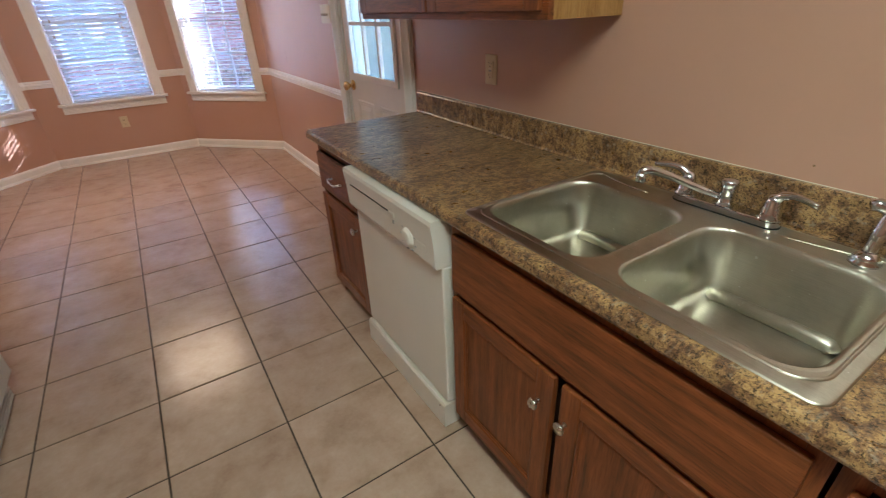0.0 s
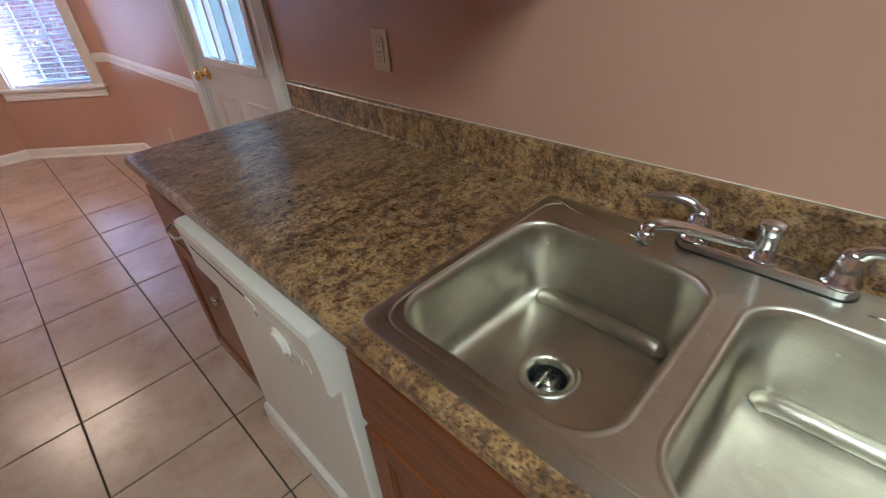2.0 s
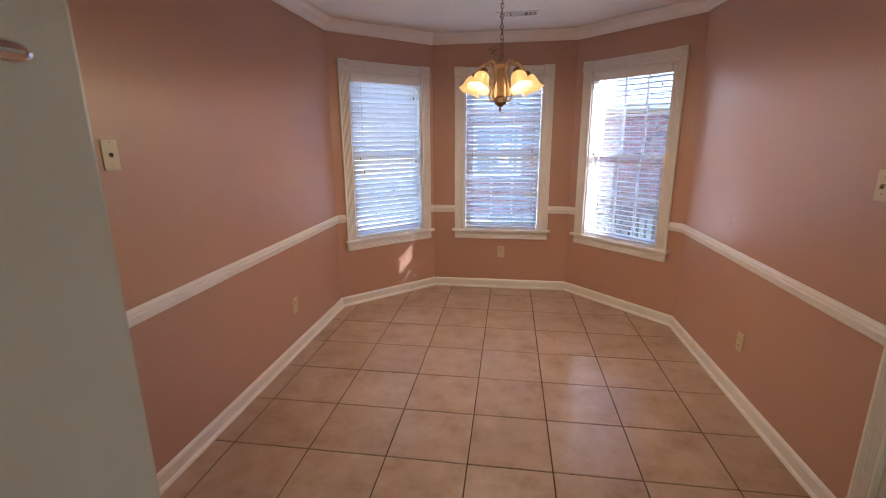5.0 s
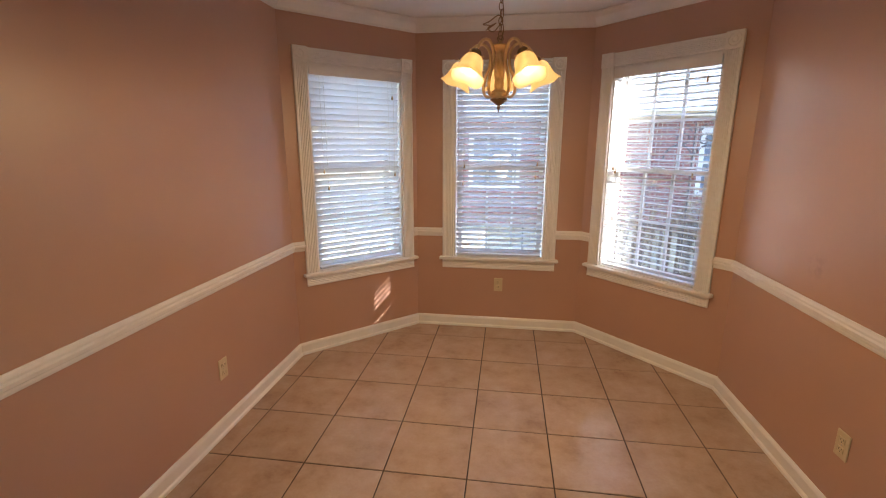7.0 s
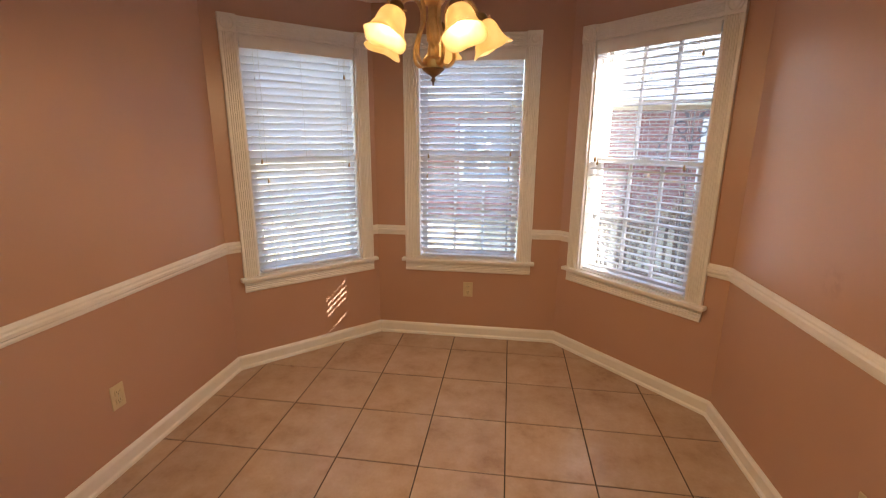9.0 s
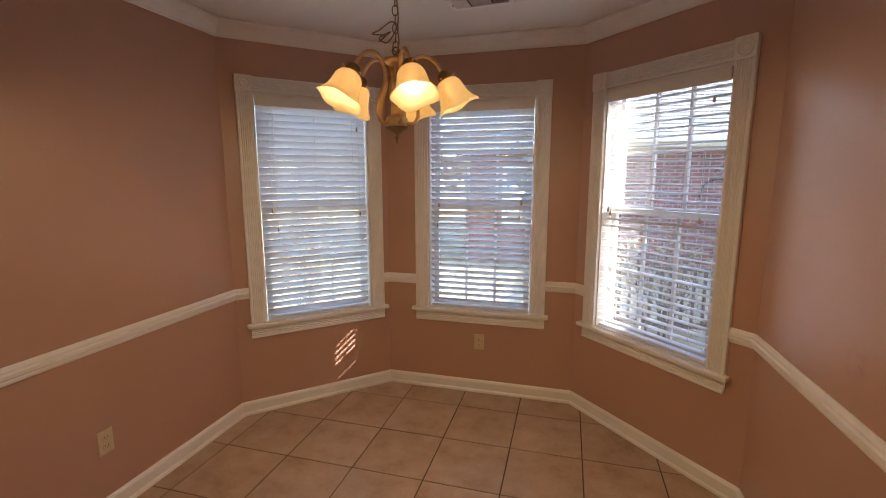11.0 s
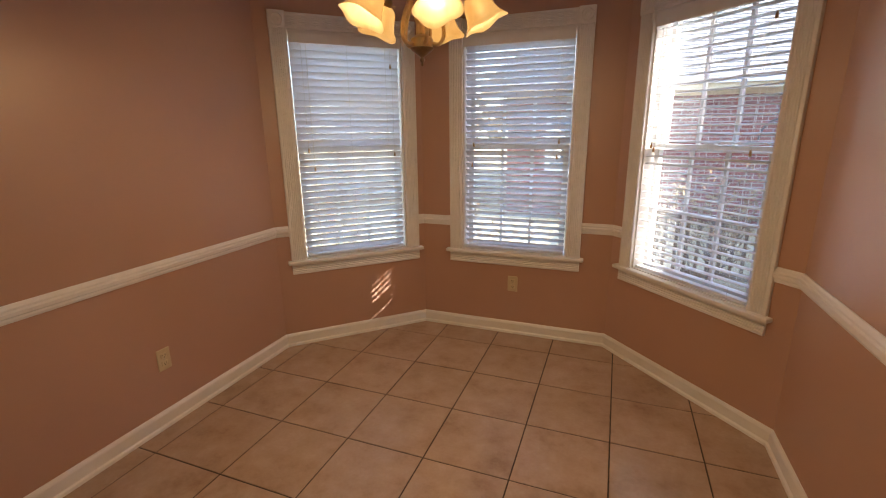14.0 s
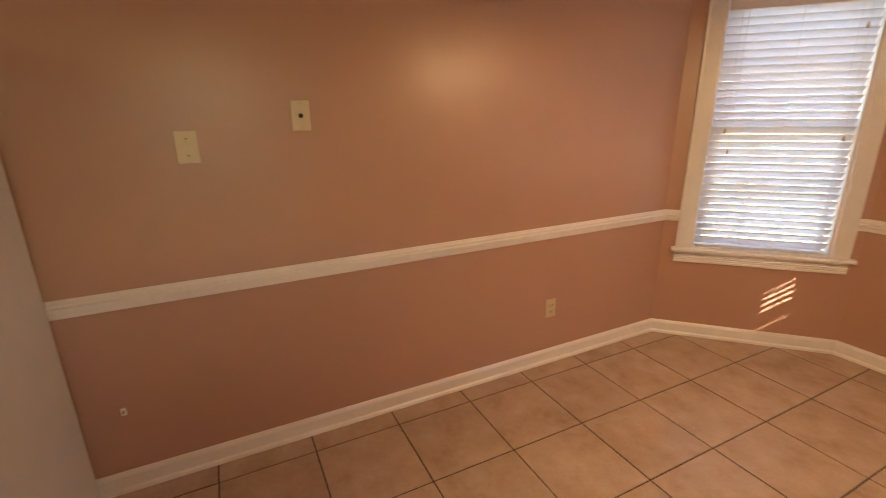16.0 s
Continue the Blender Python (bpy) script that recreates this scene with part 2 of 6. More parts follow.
OAK_Y = make_wood("dark_stained_oak_level", (0.088, 0.026, 0.007), (0.195, 0.058, 0.013), (0.300, 0.098, 0.024), "y")
OAK_PALE = make_wood("golden_cabinet_side", (0.30, 0.15, 0.04), (0.42, 0.23, 0.065), (0.50, 0.30, 0.10), "z", 0.5)
# near-black brown, with the shade of the cabinet hollows put into the colour
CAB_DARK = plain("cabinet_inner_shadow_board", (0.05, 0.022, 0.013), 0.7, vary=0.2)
STEEL = make_steel()
CHROME = plain("polished_chrome", (0.62, 0.62, 0.63), 0.09, 1.0, vary=0.02, scale=20)
NICKEL = plain("brushed_nickel", (0.60, 0.57, 0.53), 0.27, 1.0, vary=0.05, scale=30)
BRASS = plain("polished_brass", (0.80, 0.60, 0.27), 0.16, 1.0, vary=0.06, scale=25)
ANTIQUE = plain("antique_brass", (0.74, 0.54, 0.30), 0.36, 1.0, vary=0.15, scale=30)
ANTIQUE_DARK = plain("dark_antique_brass", (0.30, 0.20, 0.11), 0.42, 1.0, vary=0.2, scale=30)
APPLIANCE = plain("white_appliance_enamel", (0.73, 0.69, 0.63), 0.30, vary=0.02, scale=5, bump=0.10, fine=320)
FRIDGE = plain("pebbled_white_fridge_paint", (0.55, 0.54, 0.50), 0.36, vary=0.02, scale=5, bump=0.22, fine=260)
CREAM = plain("aged_cream_plastic", (0.70, 0.66, 0.53), 0.38, vary=0.06, scale=9)
IVORY = plain("ivory_plate_plastic", (0.66, 0.56, 0.38), 0.36, vary=0.04, scale=20)
GREYPLASTIC = plain("grey_plastic", (0.36, 0.36, 0.37), 0.45, vary=0.06)
DARKPLASTIC = plain("black_rubber", (0.012, 0.012, 0.012), 0.5, vary=0.2)
CAVITY = plain("worn_dispenser_cavity", (0.62, 0.55, 0.38), 0.45, vary=0.1, scale=12)
BLIND = make_blind()
CORD = plain("off_white_cord", (0.70, 0.66, 0.58), 0.8)
TASSEL = plain("turned_wood_tassel", (0.46, 0.29, 0.12), 0.5, vary=0.15, scale=40)
VINYL = plain("white_vinyl_sash", (0.80, 0.80, 0.79), 0.35, vary=0.02)
GLASS = make_glass("clear_window_glass")
# the grey-blue tint is added to dim the daylight through the door
DOORGLASS = make_glass("dimming_grey_blue_glass", (0.60, 0.66, 0.64))
SHADE = make_shade_glass()
BULB = make_glow("lit_bulb", (1.0, 0.70, 0.40), 3.0)
DIFFUSER = make_glow("fluorescent_diffuser", (1.0, 0.95, 0.78), 0.9)
BRICK = make_brick()


# ---- mesh helpers ----
def mesh(name, bm, material, smooth=False):
    me = bpy.data.meshes.new(name)
    bmesh.ops.recalc_face_normals(bm, faces=bm.faces)
    bm.to_mesh(me)
    bm.free()
    me.materials.append(material)
    if smooth:
        for f in me.polygons:
            f.use_smooth = True
    return me


def part(name, bm, material, parent=None, label="", smooth=False, m=None):
    """Links a bmesh as one mesh object under a thing or a part."""
    ob = new(name, mesh(name, bm, material, smooth) if isinstance(bm, bmesh.types.BMesh) else bm)
    ob.parent = parent
    if m is not None:
        ob.matrix_local = m
    return tagged(ob, label)


def thing(name, label, category, at=(0, 0, 0), turn=0.0, group="", kind=""):
    """An Empty at a thing's base, for its parts."""
    ob = new(name)
    ob.empty_display_size = 0.1
    ob.matrix_world = pose(*at, 0, 0, turn)
    return tagged(ob, label, category, group, kind)


def box(lo, hi, bevel=0.0, seg=2, bm=None):
    own = bmesh.new()
    bmesh.ops.create_cube(own, size=1.0)
    lo, hi = Vector(lo), Vector(hi)
    for v in own.verts:
        v.co = Vector(((lo[i] + hi[i]) / 2 + v.co[i] * (hi[i] - lo[i]) for i in range(3)))
    if bevel:
        bmesh.ops.bevel(own, geom=list(own.edges), offset=bevel, segments=seg, affect="EDGES", profile=0.5)
    return join(bm, own) if bm else own


def join(bm, other):
    me = bpy.data.meshes.new("joining")
    other.to_mesh(me)
    other.free()
    bm.from_mesh(me)
    bpy.data.meshes.remove(me)
    return bm


def moved(bm, m):
    bmesh.ops.transform(bm, matrix=m, verts=bm.verts)
    return bm


def lathe(profile, seg=24, m=None, cap=True):
    """A turned solid from (radius, height) pairs."""
    bm = bmesh.new()
    rings = []
    for r, z in profile:
        if r < 1e-5:
            rings.append([bm.verts.new((0, 0, z))])
        else:
            rings.append([bm.verts.new((r * math.cos(2 * math.pi * i / seg), r * math.sin(2 * math.pi * i / seg), z)) for i in range(seg)])
    for a, b in zip(rings, rings[1:]):
        for i in range(seg):
            j = (i + 1) % seg
            quad = [a[i % len(a)], a[j % len(a)], b[j % len(b)], b[i % len(b)]]
            quad = list(dict.fromkeys(quad))
            if len(quad) > 2:
                bm.faces.new(quad)
    for r in (rings[0], rings[-1]):
        if len(r) > 2 and cap:
            bm.faces.new(r)
    return moved(bm, m) if m is not None else bm


def tube(points, radius, seg=10, scale=None):
    """A round bar along points; radius is one number or one a point."""
    bm = bmesh.new()
    pts = [Vector(p) for p in points]
    rad = radius if isinstance(radius, (list, tuple)) else [radius] * len(pts)
    rings, up = [], None
    for i, p in enumerate(pts):
        d = (pts[min(i + 1, len(pts) - 1)] - pts[max(i - 1, 0)]).normalized()
        if up is None:
            up = d.orthogonal().normalized()
        up = (up - d * up.dot(d)).normalized()
        side = d.cross(up)
        rings.append([bm.verts.new(p + (up * math.cos(2 * math.pi * k / seg) + side * math.sin(2 * math.pi * k / seg)) * rad[i]) for k in range(seg)])
    for a, b in zip(rings, rings[1:]):
        for k in range(seg):
            bm.faces.new((a[k], a[(k + 1) % seg], b[(k + 1) % seg], b[k]))
    bm.faces.new(rings[0])
    bm.faces.new(rings[-1])
    return bm


def smooth_path(points, steps=6):
    """Catmull-Rom points through the given ones."""
    p = [Vector(v) for v in points]
    p = [p[0] * 2 - p[1]] + p + [p[-1] * 2 - p[-2]]
    out = []
    for i in range(1, len(p) - 2):
        for k in range(steps):
            t = k / steps
            a, b, c, d = p[i - 1:i + 3]
            out.append(0.5 * (2 * b + (c - a) * t + (2 * a - 5 * b + 4 * c - d) * t * t + (3 * b - a - 3 * c + d) * t ** 3))
    return out + [p[-2]]


def prism(outline, length, m=None):
    """A closed outline in local x, y, pushed along local z."""
    bm = bmesh.new()
    a = [bm.verts.new((x, y, 0)) for x, y in outline]
    b = [bm.verts.new((x, y, length)) for x, y in outline]
    n = len(a)
    bm.faces.new(a)
    bm.faces.new(b)
    for i in range(n):
        bm.faces.new((a[i], a[(i + 1) % n], b[(i + 1) % n], b[i]))
    return moved(bm, m) if m is not None else bm


ALONG_Y = Matrix(((1, 0, 0, 0), (0, 0, 1, 0), (0, 1, 0, 0), (0, 0, 0, 1)))  # outline x, z pushed along y
ALONG_X = Matrix(((0, 0, 1, 0), (1, 0, 0, 0), (0, 1, 0, 0), (0, 0, 0, 1)))  # outline y, z pushed along x


def wall_mesh(length, height, thick, holes=(), low=0.0):
    """A wall in local x, z whose room face is y = 0 and whose body lies at y > 0, with openings through it."""
    bm = bmesh.new()
    xs = sorted({0.0, length, *(h[0] for h in holes), *(h[1] for h in holes)})
    zs = sorted({low, height, *(h[2] for h in holes), *(h[3] for h in holes)})
    solid = {}
    for i in range(len(xs) - 1):
        for k in range(len(zs) - 1):
            cx, cz = (xs[i] + xs[i + 1]) / 2, (zs[k] + zs[k + 1]) / 2
            solid[i, k] = not any(h[0] < cx < h[1] and h[2] < cz < h[3] for h in holes)

    def quad(*c):
        bm.faces.new([bm.verts.new(v) for v in c])

    for (i, k), s in solid.items():
        if not s:
            continue
        x0, x1, z0, z1 = xs[i], xs[i + 1], zs[k], zs[k + 1]
        quad((x0, 0, z0), (x1, 0, z0), (x1, 0, z1), (x0, 0, z1))
        quad((x0, thick, z0), (x0, thick, z1), (x1, thick, z1), (x1, thick, z0))
        if not solid.get((i - 1, k)):
            quad((x0, 0, z0), (x0, 0, z1), (x0, thick, z1), (x0, thick, z0))
        if not solid.get((i + 1, k)):
            quad((x1, 0, z0), (x1, thick, z0), (x1, thick, z1), (x1, 0, z1))
        if not solid.get((i, k - 1)):
            quad((x0, 0, z0), (x0, thick, z0), (x1, thick, z0), (x1, 0, z0))
        if not solid.get((i, k + 1)):
            quad((x0, 0, z1), (x1, 0, z1), (x1, thick, z1), (x0, thick, z1))
    bmesh.ops.remove_doubles(bm, verts=bm.verts, dist=1e-5)
    return bm


def mitred(path, profile, closed=False):
    """A moulding: profile (distance into the room, height) swept along a plan path that keeps the room on its right."""
    p = [Vector(v) for v in path]
    n = len(p)
    bm = bmesh.new()
    rings = []
    for i in range(n):
        a = p[i - 1] if (i > 0 or closed) else None
        b = p[(i + 1) % n] if (i < n - 1 or closed) else None
        d1 = (p[i] - a).normalized() if a else (b - p[i]).normalized()
        d2 = (b - p[i]).normalized() if b else d1
        n1, n2 = Vector((d1.y, -d1.x)), Vector((d2.y, -d2.x))
        mid = (n1 + n2) / (1 + n1.dot(n2))
        rings.append([bm.verts.new((p[i].x + mid.x * d, p[i].y + mid.y * d, z)) for d, z in profile])
    k = len(profile)
    pairs = list(zip(rings, rings[1:])) + ([(rings[-1], rings[0])] if closed else [])
    for a, b in pairs:
        for i in range(k):
            bm.faces.new((a[i], a[(i + 1) % k], b[(i + 1) % k], b[i]))
    if not closed:
        bm.faces.new(rings[0])
        bm.faces.new(rings[-1])
    return bm


def fluted(width, thick=0.02, count=6, depth=0.005, edge=0.012):
    """The outline of a fluted casing board: x across, y towards the wall (0 at the wall, -thick in front)."""
    pts = [(-width / 2, 0), (-width / 2, -thick + 0.003), (-width / 2 + 0.003, -thick)]
    w = (width - 2 * edge) / count
    for i in range(count):
        x = -width / 2 + edge + i * w
        pts += [(x + w * 0.12, -thick), (x + w * 0.30, -thick + depth), (x + w * 0.70, -thick + depth), (x + w * 0.88, -thick)]
    return pts + [(width / 2 - 0.003, -thick), (width / 2, -thick + 0.003), (width / 2, 0)]


# ---- the plan ----
LEFT, RIGHT, FRONT, BACK, CEIL = -1.625, 1.266, 6.096, -2.7, 2.482
A0, A1, A2, A3 = Vector((LEFT, 5.340)), Vector((-0.868, FRONT)), Vector((0.485, FRONT)), Vector((RIGHT, 5.265))
WALL = 0.15
ROOM = [Vector((LEFT, BACK)), A0, A1, A2, A3, Vector((RIGHT, BACK))]
WIN_W, WIN_LO, WIN_HI = 0.745, 0.625, 2.095
DOOR_Y0, DOOR_Y1, DOOR_H = 2.290, 3.140, 2.055


def along(a, b, name, holes=(), extra=0.12):
    """A wall whose room face runs from a to b, with the room on the right of that way."""
    d = (b - a).normalized()
    ang = math.degrees(math.atan2(d.y, d.x))
    bm = wall_mesh((b - a).length + 2 * extra, CEIL + 0.1, WALL, [(h[0] + extra, h[1] + extra, h[2], h[3]) for h in holes], -0.06)
    ob = new(name, mesh(name, bm, PAINT))
    start = a - d * extra
    ob.matrix_world = pose(start.x, start.y, 0, 0, 0, ang)
    return tagged(ob, "pink terracotta painted plaster wall", "wall", kind="structure")


def win_at(a, b, s):
    d = (b - a).normalized()
    return a + d * s, math.degrees(math.atan2(d.y, d.x))


S1, S2, S3 = (A1 - A0).length / 2 + 0.02, 0.868 - 0.182, (A3 - A2).length / 2 - 0.012
along(Vector((LEFT, BACK)), A0, "wall_west")
along(A0, A1, "wall_northwest", [(S1 - WIN_W / 2, S1 + WIN_W / 2, WIN_LO, WIN_HI)])
along(A1, A2, "wall_north", [(S2 - WIN_W / 2, S2 + WIN_W / 2, WIN_LO, WIN_HI)])
along(A2, A3, "wall_northeast", [(S3 - WIN_W / 2, S3 + WIN_W / 2, WIN_LO, WIN_HI)])
along(A3, Vector((RIGHT, BACK)), "wall_east", [(A3.y - DOOR_Y1, A3.y - DOOR_Y0, -0.06, DOOR_H)])
along(Vector((RIGHT, BACK)), Vector((LEFT, BACK)), "wall_south")

outer = [(LEFT - 0.14, BACK - 0.14), (LEFT - 0.14, 5.38), (-0.93, FRONT + 0.14), (0.545, FRONT + 0.14), (RIGHT + 0.14, 5.35), (RIGHT + 0.14, BACK - 0.14)]
part("ceiling", prism(outer, 0.12, Matrix.Translation((0, 0, CEIL))), CEILING)
tagged(bpy.data.objects["ceiling"], "flat white painted ceiling", "ceiling", kind="structure")
floor = part("floor", prism(outer, 0.10, Matrix.Translation((0, 0, -0.104))), GROUT)
tagged(floor, "beige ceramic tile floor with dark grout", "floor", kind="structure")

# mouldings
base_profile = [(0, 0.0), (0.024, 0.0), (0.022, 0.014), (0.014, 0.022), (0.014, 0.072), (0.010, 0.082), (0.004, 0.090), (0, 0.090)]
rail_profile = [(0, 0.795), (0.008, 0.795), (0.012, 0.806), (0.012, 0.815), (0.022, 0.822), (0.024, 0.836), (0.016, 0.842), (0.016, 0.851), (0.010, 0.858), (0.006, 0.866), (0, 0.866)]
crown_profile = [(0, CEIL - 0.092), (0.010, CEIL - 0.092), (0.014, CEIL - 0.078), (0.024, CEIL - 0.062), (0.040, CEIL - 0.036), (0.060, CEIL - 0.020), (0.066, CEIL - 0.012), (0.076, CEIL - 0.010), (0.076, CEIL - 0.001), (0, CEIL - 0.001)]
CAS = 0.5 * WIN_W + 0.095 + 0.001
d1, d3 = (A1 - A0).normalized(), (A3 - A2).normalized()


def moulding(name, path, profile, label):
    return tagged(part(name, mitred(path, profile), WHITE), label, "moulding", kind="structure")


moulding("baseboard", [Vector((LEFT, 2.05)), A0, A1, A2, A3, Vector((RIGHT, DOOR_Y1 + 0.106))], base_profile, "white painted wooden baseboard along the wall")
moulding("chair_rail", [Vector((LEFT, 2.05)), A0, A0 + d1 * (S1 - CAS)], rail_profile, "white moulded chair rail on the wall")
moulding("chair_rail", [A0 + d1 * (S1 + CAS), A1, A1 + Vector((S2 - CAS, 0))], rail_profile, "white moulded chair rail between two windows")
moulding("chair_rail", [A1 + Vector((S2 + CAS, 0)), A2, A2 + d3 * (S3 - CAS)], rail_profile, "white moulded chair rail between two windows")
moulding("chair_rail", [A2 + d3 * (S3 + CAS), A3, Vector((RIGHT, DOOR_Y1 + 0.096))], rail_profile, "white moulded chair rail on the wall")
crown = part("crown_moulding", mitred(ROOM, crown_profile, True), WHITE)
tagged(crown, "white crown moulding under the ceiling", "moulding", kind="structure")


# ---- windows and blinds ----
def rosette(size, parent, at):
    bm = box((-size / 2, -0.026, -size / 2), (size / 2, 0, size / 2), 0.003)
    ring = [(0.0, 0.0), (0.012, 0.001), (0.014, 0.004), (0.020, 0.004), (0.022, -0.001), (0.030, -0.001), (0.034, 0.005), (0.038, 0.005), (0.040, -0.002)]
    join(bm, lathe([(r, z) for r, z in ring], 24, Matrix.Translation((0, -0.026, 0)) @ pose(0, 0, 0, 90)))
    return part("rosette", bm, WHITE, parent, m=Matrix.Translation(at))


def sash(name, parent, z0, z1, y):
    """A sash with a grid of three by two lights."""
    w, r, t = WIN_W - 0.05, 0.035, 0.03
    bm = bmesh.new()
    for lo, hi in (((-w / 2, y, z0), (-w / 2 + r, y + t, z1)), ((w / 2 - r, y, z0), (w / 2, y + t, z1)), ((-w / 2 + r, y + 0.001, z0), (w / 2 - r, y + t - 0.001, z0 + r)), ((-w / 2 + r, y + 0.001, z1 - r), (w / 2 - r, y + t - 0.001, z1))):
        box(lo, hi, 0.0, bm=bm)
    s = part(name, bm, VINYL, parent)
    gx, gz = (w - 2 * r) / 3, (z1 - z0 - 2 * r) / 2
    for i in (1, 2):
        x = -w / 2 + r + gx * i
        part("muntin", box((x - 0.009, y + 0.006, z0 + r), (x + 0.009, y + 0.024, z1 - r)), VINYL, s)
    zm = z0 + r + gz
    part("muntin", box((-w / 2 + r, y + 0.008, zm - 0.009), (w / 2 - r, y + 0.022, zm + 0.009)), VINYL, s)
    for i in range(3):
        for k in range(2):
            x, z = -w / 2 + r + gx * i, z0 + r + gz * k
            pane = part("pane", box((x + 0.0095, y + 0.0125, z + 0.0095), (x + gx - 0.0095, y + 0.0165, z + gz - 0.0095)), GLASS, s)
            pane.visible_shadow = False
    return s


def window(name, at, turn):
    top = thing(name, "white double-hung window in fluted casing with rosettes", "window", (at.x, at.y, 0), turn, kind="structure")
    cw, half = 0.095, WIN_W / 2
    head = WIN_HI - 0.005
    for sx in (-1, 1):
        part("side_casing", prism(fluted(cw), head - WIN_LO, Matrix.Translation((sx * (half + cw / 2), 0, WIN_LO))), WHITE, top)
        rosette(cw + 0.004, top, (sx * (half + cw / 2), 0, head + (cw + 0.004) / 2))
    turnx = Matrix(((0, 0, 1, 0), (0, 1, 0, 0), (-1, 0, 0, 0), (0, 0, 0, 1)))
    part("head_casing", prism(fluted(cw - 0.004, 0.018), WIN_W - 0.006, Matrix.Translation((-half + 0.003, 0, head + cw / 2 + 0.001)) @ turnx), WHITE, top)
    stool = box((-half - cw - 0.025, -0.05, WIN_LO - 0.024), (half + cw + 0.025, -0.0005, WIN_LO), 0.006)
    box((-half + 0.001, -0.002, WIN_LO - 0.022), (half - 0.001, WALL - 0.02, WIN_LO + 0.003), bm=stool)
    part("stool", stool, WHITE, top)
    part("apron", prism(fluted(0.075, 0.018, 4), WIN_W + 2 * cw, Matrix.Translation((-half - cw, 0, WIN_LO - 0.0625)) @ turnx), WHITE, top)
    for sx in (-1, 1):
        part("jamb", box((sx * half - (0.010 if sx > 0 else 0.0005), 0.001, WIN_LO + 0.004), (sx * half + (0.0005 if sx > 0 else 0.010), WALL - 0.002, WIN_HI - 0.001)), WHITE, top)
    part("head_jamb", box((-half + 0.011, 0.002, WIN_HI - 0.019), (half - 0.011, WALL - 0.002, WIN_HI - 0.0005)), WHITE, top)
    mid = (WIN_LO + WIN_HI) / 2 + 0.01
    sash("upper_sash", top, mid - 0.018, WIN_HI - 0.02, 0.096)
    sash("lower_sash", top, WIN_LO + 0.004, mid + 0.018, 0.062)
    part("sash_lock", box((-0.03, 0.055, mid + 0.0185), (0.03, 0.092, mid + 0.030), 0.004), VINYL, top)
    return top


def slat_mesh(w):
    pts = [(-0.025, 0.0), (-0.013, 0.0028), (0.0, 0.0038), (0.013, 0.0028), (0.025, 0.0), (0.025, -0.0026), (0.013, 0.0), (0.0, 0.001), (-0.013, 0.0), (-0.025, -0.0026)]
    return mesh("slat", prism(pts, w, Matrix.Translation((-w / 2, 0, 0)) @ ALONG_X), BLIND)


SLAT = slat_mesh(WIN_W - 0.034)


def blind(at, turn, tilt, label, tassels, sun_gap=(9, 9), sun_gap_tilt=0):
    top = thing("window_blind", label, "blind", (at.x, at.y, WIN_LO + 0.003), turn, group="blinds in the bay windows")
    h = WIN_HI - WIN_LO - 0.003
    w = WIN_W - 0.028
    part("valance", box((-WIN_W / 2 + 0.011, -0.014, h - 0.082), (WIN_W / 2 - 0.011, -0.002, h - 0.020), 0.003), WHITE, top)
    part("headrail", box((-w / 2 + 0.004, 0.002, h - 0.066), (w / 2 - 0.004, 0.052, h - 0.021), 0.002), BLIND, top)
    part("bottom_rail", box((-w / 2 + 0.008, 0.006, 0.004), (w / 2 - 0.008, 0.052, 0.022), 0.004), BLIND, top)
    n, z0, z1 = 32, 0.055, h - 0.095
    rng = random.Random(int(abs(tilt) * 7))
    for i in range(n):
        z = z0 + (z1 - z0) * i / (n - 1)
        # slats in this height range are turned to let sun stripes through
        lean = sun_gap_tilt if sun_gap[0] < z < sun_gap[1] else tilt
        part("slat", SLAT, None, top, m=pose(0, 0.027, z, -lean + rng.uniform(-0.8, 0.8), rng.uniform(-0.08, 0.08), 0))
    for x in (-w * 0.36, 0, w * 0.36):
        bm = bmesh.new()
        for y in (-0.0005, 0.0535):
            join(bm, tube([(x, y, 0.012), (x, y, h - 0.03)], 0.0008, 5))
        part("ladder_cord", bm, CORD, top)
    for x, z in tassels:
        part("pull_cord", tube([(x, -0.006, z + 0.02), (x, -0.006, h - 0.09)], 0.0009, 5), CORD, top)
        part("tassel", lathe([(0.0, 0.026), (0.003, 0.025), (0.0055, 0.014), (0.0075, 0.0), (0.005, -0.004), (0.0, -0.005)], 10, Matrix.Translation((x, -0.009, z))), TASSEL, top, smooth=True)
    return top


p1, t1 = win_at(A0, A1, S1)
p2, t2 = win_at(A1, A2, S2)
p3, t3 = win_at(A2, A3, S3)
window("window_1", p1, t1)
window("window_2", p2, t2)
window("window_3", p3, t3)
blind(p1, t1, 51, "white slatted blind, nearly closed, hanging in window", [(-0.29, 0.72), (-0.26, 0.60), (0.30, 0.68), (0.29, 1.26)])
blind(p2, t2, 39, "white slatted blind, half tilted, hanging in window", [(-0.30, 0.60), (-0.29, 0.74), (0.29, 0.76), (0.28, 0.66)])
blind(p3, t3, 2, "white slatted blind, tilted open, hanging in window", [(-0.31, 0.74), (-0.29, 0.72), (0.27, 0.72), (0.29, 1.30)], (0.64, 0.87), -8)


